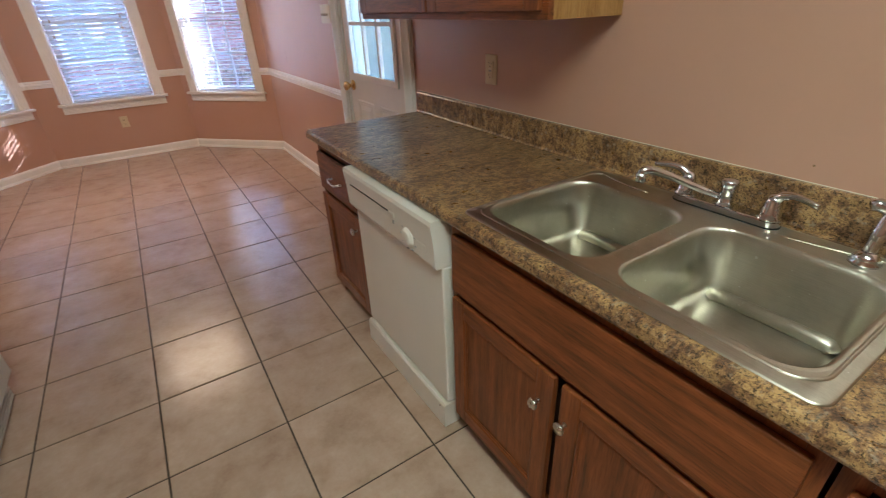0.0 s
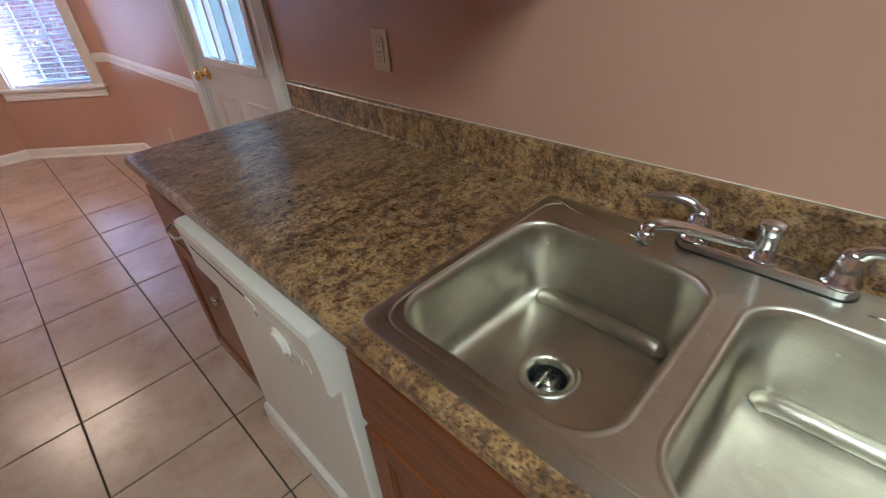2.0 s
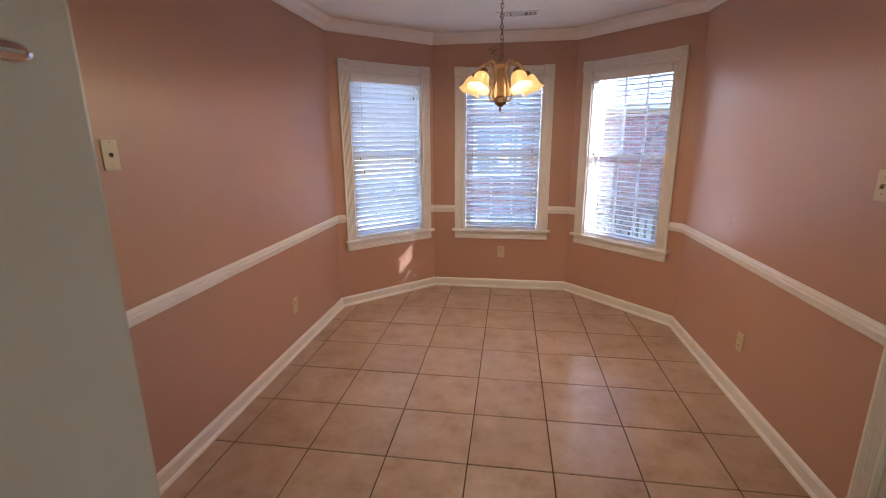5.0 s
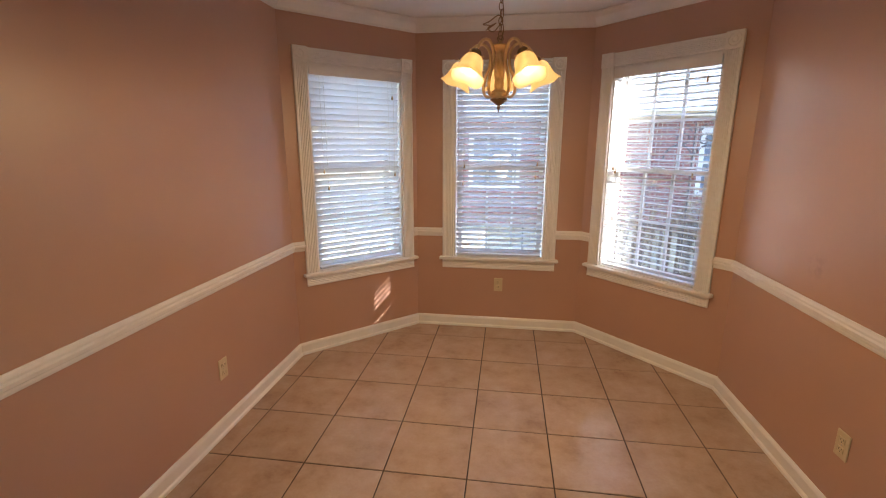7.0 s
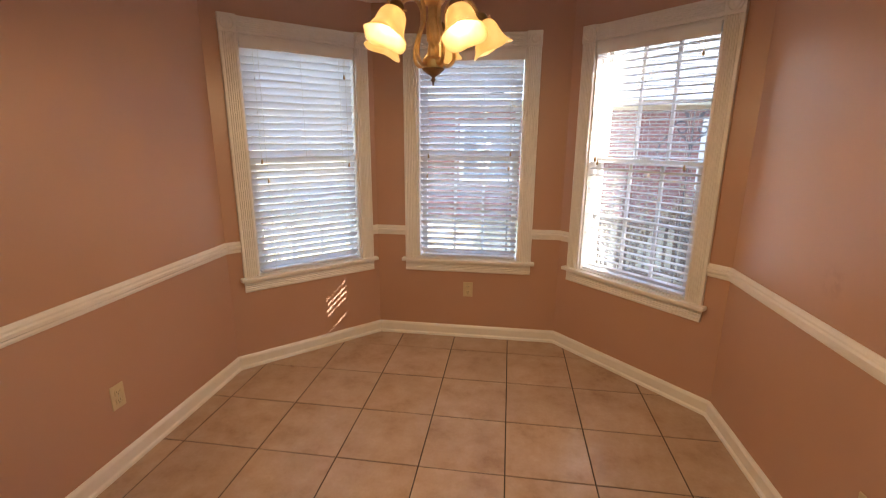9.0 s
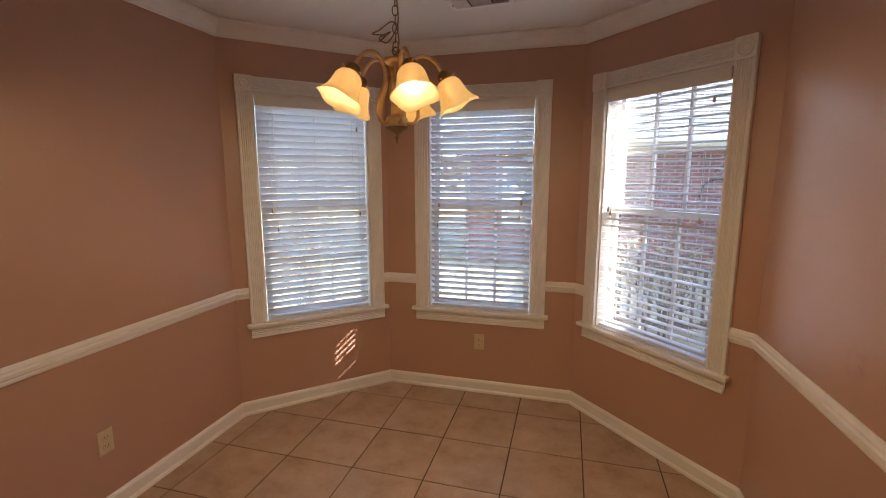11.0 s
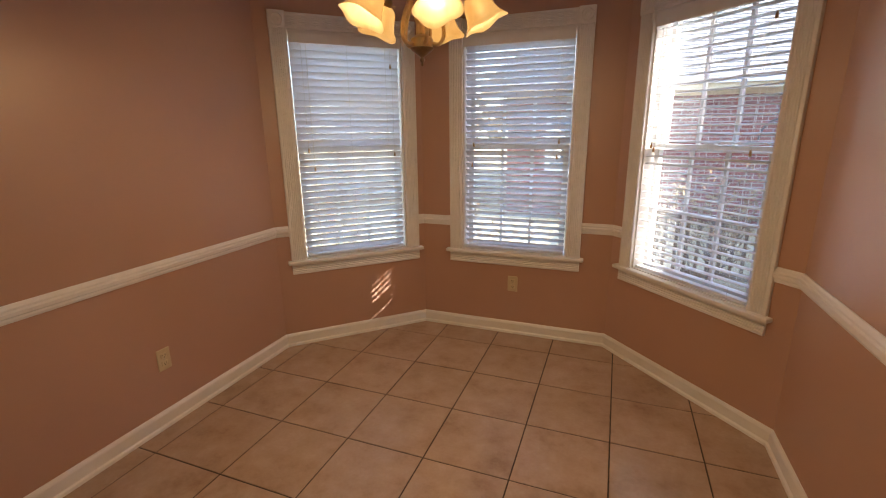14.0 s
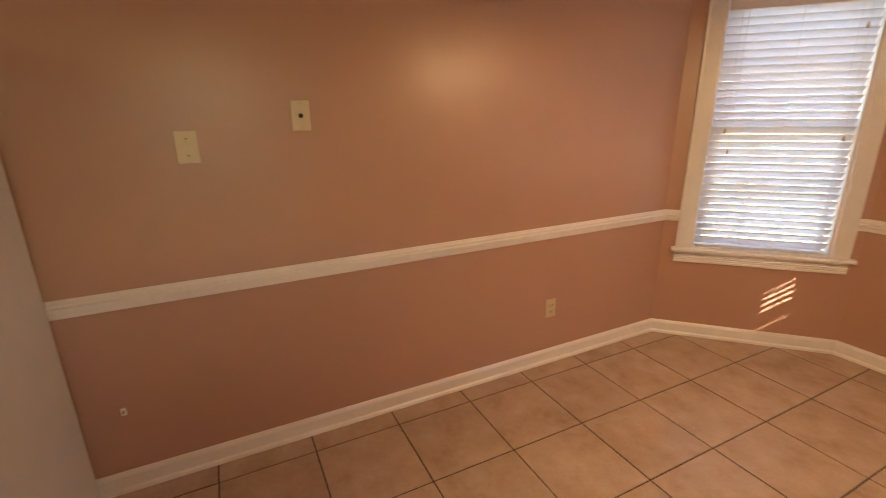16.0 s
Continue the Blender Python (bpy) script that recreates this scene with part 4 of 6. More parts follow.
def build_faucet():
    z = TOP + 0.0068
    x, yc = 1.186, 0.508
    f = thing("kitchen_faucet", "chrome two-handle faucet on the sink ledge", "faucet", (0, 0, 0))
    plate = bmesh.new()
    rings = [[plate.verts.new((px, py, z + h)) for px, py in rrect(x, yc, 0.052 + g, 0.262 + g, 0.025 + g / 2, 8)] for g, h in ((0, 0), (-0.001, 0.015), (-0.004, 0.0185), (-0.010, 0.0195))]
    n = len(rings[0])
    for a, b in zip(rings, rings[1:]):
        for i in range(n):
            plate.faces.new((a[i], a[(i + 1) % n], b[(i + 1) % n], b[i]))
    plate.faces.new(rings[-1])
    plate.faces.new(rings[0])
    part("base_plate", plate, CHROME, f)
    gasket = prism(rrect(x, yc, 0.0555, 0.2655, 0.0265, 8), 0.0028, Matrix.Translation((0, 0, z - 0.0002)))
    part("gasket", gasket, DARKPLASTIC, f, "black rubber gasket")
    post = lathe([(0.0, 0.0), (0.021, 0.0), (0.021, 0.006), (0.017, 0.009), (0.0165, 0.048), (0.020, 0.050), (0.0205, 0.064), (0.017, 0.069), (0.0, 0.071)], 24, Matrix.Translation((x, yc, z + 0.016)))
    part("spout_post", post, CHROME, f, smooth=True)
    pts = smooth_path([(x - 0.010, yc + 0.012, z + 0.040), (x - 0.060, yc + 0.048, z + 0.064), (x - 0.120, yc + 0.088, z + 0.096), (x - 0.160, yc + 0.112, z + 0.113), (x - 0.176, yc + 0.124, z + 0.114), (x - 0.181, yc + 0.128, z + 0.104)])
    sp = tube(pts, [0.0085 + 0.003 * i / len(pts) for i in range(len(pts))], 12)
    join(sp, lathe([(0.0, 0.0), (0.011, 0.0), (0.012, 0.004), (0.012, 0.024), (0.0, 0.026)], 16, Matrix.Translation((x - 0.181, yc + 0.128, z + 0.084))))
    part("spout", sp, CHROME, f, smooth=True)
    for dy, way in ((0.104, 1), (-0.104, -1)):
        h = lathe([(0.0, 0.0), (0.027, 0.0), (0.027, 0.006), (0.022, 0.010), (0.0205, 0.030), (0.016, 0.050), (0.010, 0.060), (0.0, 0.063)], 24, Matrix.Translation((x, yc + dy, z + 0.016)))
        lever = smooth_path([(x, yc + dy, z + 0.060), (x - 0.004, yc + dy + way * 0.018, z + 0.081), (x - 0.012, yc + dy + way * 0.050, z + 0.087), (x - 0.020, yc + dy + way * 0.090, z + 0.082)])
        join(h, tube(lever, [0.0125 - 0.007 * i / len(lever) for i in range(len(lever))], 10))
        part("handle", h, CHROME, f, smooth=True)
    s = thing("side_sprayer", "chrome side sprayer standing on the sink ledge", "sprayer", (0, 0, 0))
    sx, sy = 1.150, 0.205
    part("sprayer_base", lathe([(0.0, 0.0), (0.027, 0.0), (0.028, 0.005), (0.022, 0.010), (0.024, 0.014), (0.018, 0.020), (0.015, 0.026), (0.0, 0.027)], 24, Matrix.Translation((sx, sy, z))), CHROME, s, smooth=True)
    body = tube(smooth_path([(sx, sy, z + 0.024), (sx + 0.006, sy - 0.002, z + 0.060), (sx + 0.016, sy - 0.004, z + 0.096), (sx + 0.018, sy - 0.003, z + 0.108)]), [0.0125] * 6 + [0.014] * 6 + [0.013] * 7, 14)
    part("sprayer_handle", body, CHROME, s, smooth=True)
    head = tube([(sx + 0.028, sy - 0.020, z + 0.096), (sx + 0.020, sy - 0.008, z + 0.110), (sx + 0.002, sy + 0.018, z + 0.122), (sx - 0.004, sy + 0.026, z + 0.120)], [0.011, 0.014, 0.013, 0.011], 14)
    part("sprayer_head", head, CHROME, s, smooth=True)
    part("sprayer_trigger", tube([(sx + 0.030, sy - 0.016, z + 0.104), (sx + 0.040, sy - 0.020, z + 0.078), (sx + 0.036, sy - 0.018, z + 0.056)], [0.006, 0.006, 0.004], 8), CHROME, s, smooth=True)


build_faucet()


def build_dishwasher():
    d = thing("dishwasher", "white built-in dishwasher with dial under the worktop", "dishwasher", (0, 0, 0))
    y0, y1, x = 0.997, 1.640, 0.606
    # plain block in the same shade colour behind the dishwasher door
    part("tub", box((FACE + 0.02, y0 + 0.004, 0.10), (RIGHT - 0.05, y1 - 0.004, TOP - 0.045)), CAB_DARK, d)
    part("door_panel", box((x + 0.032, y0, 0.120), (FACE + 0.019, y1, 0.684), 0.006), APPLIANCE, d)
    outline = [(x + 0.012, 0.686), (x + 0.006, 0.700), (x + 0.004, 0.760), (x, 0.806), (x - 0.004, 0.834), (x, 0.846), (x + 0.012, 0.8485), (FACE + 0.019, 0.8485), (FACE + 0.019, 0.686)]
    panel = part("control_panel", prism(outline, y1 - y0, Matrix.Translation((0, y0, 0)) @ ALONG_Y), APPLIANCE, d)
    part("latch_slot", box((x + 0.0005, y0 + 0.27, 0.786), (x + 0.008, y1 - 0.05, 0.792)), DARKPLASTIC, panel, "dark handle slot")
    part("latch", box((x - 0.0015, y0 + 0.235, 0.776), (x + 0.006, y0 + 0.275, 0.794), 0.003), APPLIANCE, panel)
    part("dial", lathe([(0.0, 0.0), (0.034, 0.0), (0.034, 0.003), (0.027, 0.0045), (0.026, 0.010), (0.022, 0.012), (0.0, 0.0125)], 28, Matrix.Translation((x + 0.0045, 1.150, 0.738)) @ pose(0, 0, 0, 0, -90, 0)), APPLIANCE, panel, "white round dial", smooth=True)
    part("button", box((x + 0.0032, 1.042, 0.724), (x + 0.008, 1.063, 0.752), 0.002), APPLIANCE, panel)
    part("button", box((x + 0.0032, 1.072, 0.724), (x + 0.008, 1.093, 0.752), 0.002), APPLIANCE, panel)
    part("indicator", box((x + 0.001, 1.238, 0.752), (x + 0.006, 1.249, 0.766), 0.001), GREYPLASTIC, panel, "small grey indicator")
    marks = bmesh.new()
    for i in range(9):
        a = radians(-70 + i * 40)
        box((x + 0.003, 1.150 + 0.046 * math.sin(a) - 0.006, 0.738 + 0.042 * math.cos(a) - 0.0015), (x + 0.006, 1.150 + 0.046 * math.sin(a) + 0.006, 0.738 + 0.042 * math.cos(a) + 0.0015), bm=marks)
    part("dial_marks", marks, GREYPLASTIC, panel, "faint grey dial marks")
    part("kick_panel", prism([(x + 0.016, 0.002), (x + 0.018, 0.100), (x + 0.024, 0.110), (FACE + 0.019, 0.110), (FACE + 0.019, 0.002)], y1 - y0, Matrix.Translation((0, y0, 0)) @ ALONG_Y), APPLIANCE, d)
    part("screw", lathe([(0.0, 0.0), (0.005, 0.0), (0.004, 0.003), (0.0, 0.003)], 10, Matrix.Translation((x + 0.0175, y0 + 0.03, 0.09)) @ pose(0, 0, 0, 0, -90, 0)), NICKEL, d)


build_dishwasher()


def build_fridge():
    y0, ym, y1, top, front = 1.245, 1.632, 2.170, 1.742, -0.735
    f = thing("refrigerator", "white side-by-side refrigerator with ice and water dispenser", "refrigerator", (LEFT, y0, 0))
    f.matrix_world = Matrix.Identity(4)
    part("cabinet", box((LEFT + 0.03, y0 + 0.004, 0.02), (front - 0.078, y1 - 0.004, top - 0.02), 0.006), FRIDGE, f)
    # freezer door with an opening for the dispenser
    dz0, dz1, dy0, dy1 = 0.895, 1.225, 1.305, 1.585
    zb = 0.125
    bm = moved(wall_mesh(ym - 0.004 - y0, top, 0.072, [(dy0 - y0, dy1 - y0, dz0, dz1)], zb), Matrix.Translation((front, y0, 0)) @ pose(0, 0, 0, 0, 0, 90))
    fz = part("freezer_door", bm, FRIDGE, f)
    fr = part("fridge_door", box((front - 0.072, ym + 0.004, zb), (front, y1, top), 0.012, 3), FRIDGE, f)
    part("door_gasket", box((front - 0.0775, y0 + 0.01, zb + 0.01), (front - 0.0725, y1 - 0.01, top - 0.03)), GREYPLASTIC, f)
    for y, d in ((ym - 0.0285, fz), (ym + 0.0285, fr)):
        part("trim_strip", box((front - 0.004, y - 0.016, zb + 0.005), (front + 0.016, y + 0.016, 0.728), 0.006), CREAM, d, "yellowed cream trim strip")
        part("trim_strip", box((front - 0.004, y - 0.016, 1.322), (front + 0.016, y + 0.016, top - 0.01), 0.006), CREAM, d, "yellowed cream trim strip")
        pts = smooth_path([(front + 0.012, y, 0.732), (front + 0.020, y, 0.76), (front + 0.038, y, 0.80), (front + 0.048, y, 0.90), (front + 0.050, y, 1.03), (front + 0.048, y, 1.15), (front + 0.038, y, 1.25), (front + 0.020, y, 1.29), (front + 0.012, y, 1.318)], 5)
        bar = bmesh.new()
        rings = []
        for i, p in enumerate(pts):
            dd = (pts[min(i + 1, len(pts) - 1)] - pts[max(i - 1, 0)]).normalized()
            nn = Vector((dd.z, 0, -dd.x))
            hw = 0.019
            th = 0.012
            rings.append([bar.verts.new(p + nn * b * th + Vector((0, a * hw, 0))) for a, b in ((-1, -0.5), (-0.8, -1), (0.8, -1), (1, -0.5), (1, 0.5), (0.7, 1), (-0.7, 1), (-1, 0.5))])
        for a, b in zip(rings, rings[1:]):
            for i in range(8):
                bar.faces.new((a[i], a[(i + 1) % 8], b[(i + 1) % 8], b[i]))
        bar.faces.new(rings[0])
        bar.faces.new(rings[-1])
        part("handle", bar, CREAM, d, "yellowed cream plastic handle", smooth=False)
    # dispenser
    disp = part("dispenser", box((front - 0.0705, dy0 + 0.002, dz0 + 0.002), (front - 0.066, dy1 - 0.002, dz1 - 0.002)), CAVITY, fz, "ice and water dispenser with worn white recess")
    bez = bmesh.new()
    for lo, hi in (((dy0 - 0.016, dz0 - 0.022), (dy1 + 0.016, dz0 + 0.014)), ((dy0 - 0.016, dz1 - 0.006), (dy1 + 0.016, dz1 + 0.016)), ((dy0 - 0.016, dz0 + 0.0145), (dy0 + 0.006, dz1 - 0.0065)), ((dy1 - 0.006, dz0 + 0.0145), (dy1 + 0.016, dz1 - 0.0065))):
        box((front + 0.0005, lo[0], lo[1]), (front + 0.014, hi[0], hi[1]), 0.004, bm=bez)
    part("bezel", bez, APPLIANCE, disp)
    liner, rings = bmesh.new(), []
    for x, g in ((front + 0.006, 0.0065), (front - 0.004, 0.010), (front - 0.062, 0.042)):
        rings.append([liner.verts.new((x, y, h)) for y, h in ((dy0 + g, dz0 + 0.016 + g * 0.4), (dy1 - g, dz0 + 0.016 + g * 0.4), (dy1 - g, 1.086), (dy0 + g, 1.086))])
    for a, b in zip(rings, rings[1:]):
        for i in range(4):
            liner.faces.new((a[i], a[(i + 1) % 4], b[(i + 1) % 4], b[i]))
    liner.faces.new(rings[-1])
    part("recess_liner", liner, CAVITY, disp, "yellowed sloping recess liner")
    part("control_strip", box((front - 0.064, dy0 + 0.003, 1.088), (front + 0.004, dy1 - 0.003, dz1 - 0.003), 0.003), APPLIANCE, disp)
    part("control_face", box((front + 0.0041, dy0 + 0.03, 1.094), (front + 0.0049, dy1 - 0.03, 1.166), 0.0003), FRIDGE, disp, "pale grey control label")
    strip = bmesh.new()
    for i in range(6):
        box((front + 0.0050, dy0 + 0.05 + i * 0.035, 1.140 + 0.006 * (i % 2)), (front + 0.0056, dy0 + 0.064 + i * 0.035, 1.1435 + 0.006 * (i % 2)), bm=strip)
        box((front + 0.0050, dy0 + 0.055 + i * 0.035, 1.112), (front + 0.0056, dy0 + 0.060 + i * 0.035, 1.117), bm=strip)
    part("printed_marks", strip, GREYPLASTIC, disp, "faint grey printed marks")
    for yc in (dy0 + 0.085, dy1 - 0.085):
        pad = prism([(-0.032, 0), (0.032, 0), (0.036, 0.07), (0.028, 0.085), (-0.028, 0.085), (-0.036, 0.07)], 0.008, Matrix.Translation((front - 0.020, yc, 0.985)) @ pose(0, 0, 0, 0, 62, 0) @ pose(0, 0, 0, 0, 0, 90))
        part("paddle", pad, CREAM, disp, "cream dispenser paddle")
    part("drip_tray", box((front - 0.064, dy0 + 0.004, dz0 + 0.003), (front + 0.004, dy1 - 0.004, dz0 + 0.012), 0.002), CAVITY, disp)
    badge = lathe([(0.0, 0.0), (0.034, 0.0), (0.033, 0.002), (0.026, 0.0035), (0.0, 0.004)], 32, Matrix.Translation((front, 2.062, 1.653)) @ pose(0, 0, 0, 0, 90, 0) @ Matrix.Diagonal((0.42, 1.0, 1.0, 1.0)))
    part("badge", badge, CHROME, fr, "small oval chrome badge")
    part("badge_mark", box((front + 0.0041, 2.045, 1.651), (front + 0.0046, 2.082, 1.655)), GREYPLASTIC, fr)
    part("hinge_cover", box((front - 0.10, y1 - 0.14, top - 0.006), (front - 0.006, y1 - 0.004, top + 0.022), 0.008), FRIDGE, f)
    part("hinge_cover", box((front - 0.10, y0 + 0.004, top - 0.006), (front - 0.006, y0 + 0.14, top + 0.022), 0.008), FRIDGE, f)
    grille = part("base_grille", box((front - 0.072, y0 + 0.01, 0.012), (front - 0.035, y1 - 0.006, 0.112), 0.004), GREYPLASTIC, f, "grey slotted base grille")
    for i in range(5):
        z = 0.026 + i * 0.018
        part("louvre", box((front - 0.036, y0 + 0.03, z), (front - 0.029, y1 - 0.02, z + 0.009), 0.002), FRIDGE, grille)
    for y in (y0 + 0.05, y1 - 0.05):
        for x in (front - 0.15, LEFT + 0.10):
            part("foot", lathe([(0.0, 0.0), (0.02, 0.0), (0.02, 0.012), (0.008, 0.014), (0.008, 0.03), (0.0, 0.03)], 12, Matrix.Translation((x, y, 0))), DARKPLASTIC, f)
    part("door_scuff", tube(smooth_path([(front + 0.0002, 2.00, 0.640), (front + 0.0002, 2.02, 0.655), (front + 0.0002, 2.045, 0.662)]), 0.0007, 5), GREYPLASTIC, fr, "thin grey scuff marks")
    part("door_scuff", tube([(front + 0.0002, 1.86, 0.765), (front + 0.0002, 1.90, 0.775)], 0.0007, 5), GREYPLASTIC, fr, "thin grey scuff marks")


build_fridge()


# ---- plates on the walls ----
def plate_thing(name, label, category, m, w=0.072, h=0.116, material=IVORY):
    t = thing(name, label, category)
    t.matrix_world = m
    part("plate", box((-w / 2, -0.006, -h / 2), (w / 2, -0.0005, h / 2), 0.003), material, t)
    return t


def screw(t, x, z):
    part("screw", lathe([(0.0, 0.0), (0.0035, 0.0), (0.003, 0.0012), (0.0, 0.0014)], 10, Matrix.Translation((x, -0.006, z)) @ pose(0, 0, 0, 90)), NICKEL, t)


def outlet(label, m, decora=False):
    t = plate_thing("wall_outlet", label, "outlet", m)
    if decora:
        part("receptacle", box((-0.017, -0.009, -0.034), (0.017, -0.006, 0.034), 0.001), IVORY, t)
        part("test_button", box((-0.009, -0.0105, 0.001), (0.009, -0.009, 0.007), 0.0006), CREAM, t)
        part("test_button", box((-0.009, -0.0105, -0.007), (0.009, -0.009, -0.001), 0.0006), GREYPLASTIC, t)
        zs = (0.021, -0.021)
    else:
        zs = (0.021, -0.021)
        for z in zs:
            part("receptacle", box((-0.0165, -0.0085, z - 0.0135), (0.0165, -0.006, z + 0.0135), 0.003), IVORY, t)
        screw(t, 0, 0)
    slots = bmesh.new()
    for z in zs:
        for x in (-0.0065, 0.0065):
            box((x - 0.0012, -0.0092 if decora else -0.0088, z - 0.001), (x + 0.0012, -0.0080, z + 0.007), bm=slots)
        box((-0.002, -0.0092 if decora else -0.0088, z - 0.010), (0.002, -0.0080, z - 0.006), bm=slots)
    part("slots", slots, DARKPLASTIC, t)
    return t


def on_left(y, z):
    return pose(LEFT, y, z, 0, 0, 90)


def on_right(y, z):
    return pose(RIGHT, y, z, 0, 0, -90)


outlet("ivory duplex outlet low on the pink wall", on_left(4.437, 0.360))
outlet("ivory duplex outlet under the middle window", pose(-0.172, FRONT, 0.385))
outlet("ivory duplex outlet below the chair rail", on_right(4.20, 0.362))
outlet("ivory ground-fault outlet above the worktop", on_right(1.553, 1.145), True)

t = plate_thing("light_switch", "ivory single toggle light switch", "switch", on_left(2.683, 1.379), 0.074, 0.118)
part("toggle", box((-0.004, -0.018, -0.002), (0.004, -0.006, 0.009), 0.001), IVORY, t)
screw(t, 0, 0.03)
screw(t, 0, -0.03)
t = plate_thing("phone_jack", "ivory wall phone jack plate with one socket", "phone jack", on_left(3.100, 1.484), 0.074, 0.118)
part("socket", lathe([(0.0, 0.0), (0.009, 0.0), (0.009, 0.003), (0.005, 0.003), (0.004, 0.0005), (0.0, 0.0005)], 14, Matrix.Translation((0, -0.006, 0)) @ pose(0, 0, 0, 90)), DARKPLASTIC, t)
screw(t, 0, 0.048)
screw(t, 0, -0.048)
t = plate_thing("triple_switch", "ivory three-gang switch plate with three toggles", "switch", on_right(3.372, 1.357), 0.164, 0.116)
for x in (-0.046, 0, 0.046):
    # dark toggle and strip above it: shading of lowered toggles as colour
    part("toggle", box((x - 0.004, -0.016, -0.012), (x + 0.004, -0.006, 0.001), 0.001), ANTIQUE_DARK, t, "toggle with its shading put into a dark colour")
    part("toggle_shade", box((x - 0.010, -0.0075, 0.001), (x + 0.010, -0.006, 0.006), 0.0005), ANTIQUE_DARK, t)
    screw(t, x, 0.03)
    screw(t, x, -0.03)
for y, z in ((3.450, 1.700), (3.330, 1.692)):
    h = thing("wall_hook", "small white adhesive wall hook", "hook", (0, 0, 0), group="wall hooks")
    h.matrix_world = on_right(y, z)
    part("hook_back", box((-0.009, -0.004, -0.02), (0.009, -0.0005, 0.022), 0.0015), WHITE, h)
    part("hook_arm", tube(smooth_path([(0, -0.004, 0.004), (0, -0.010, -0.010), (0, -0.018, -0.016), (0, -0.022, -0.006)]), 0.0032, 8), WHITE, h, smooth=True)
t = thing("cable_stub", "small white cable stub in the wall", "cable", (0, 0, 0))
t.matrix_world = on_left(2.30, 0.363)
part("stub_collar", box((-0.010, -0.004, -0.017), (0.010, -0.0005, 0.017), 0.002), WHITE, t)
part("stub_tip", tube([(0, -0.004, 0.002), (0, -0.014, 0.0)], 0.004, 8), GREYPLASTIC, t)
part("wall_nail", tube([(RIGHT - 0.003, 0.378, 1.033), (RIGHT + 0.001, 0.378, 1.033)], 0.0025, 8), ANTIQUE_DARK)
tagged(bpy.data.objects["wall_nail"], "small dark nail in the wall above the sink", "nail")


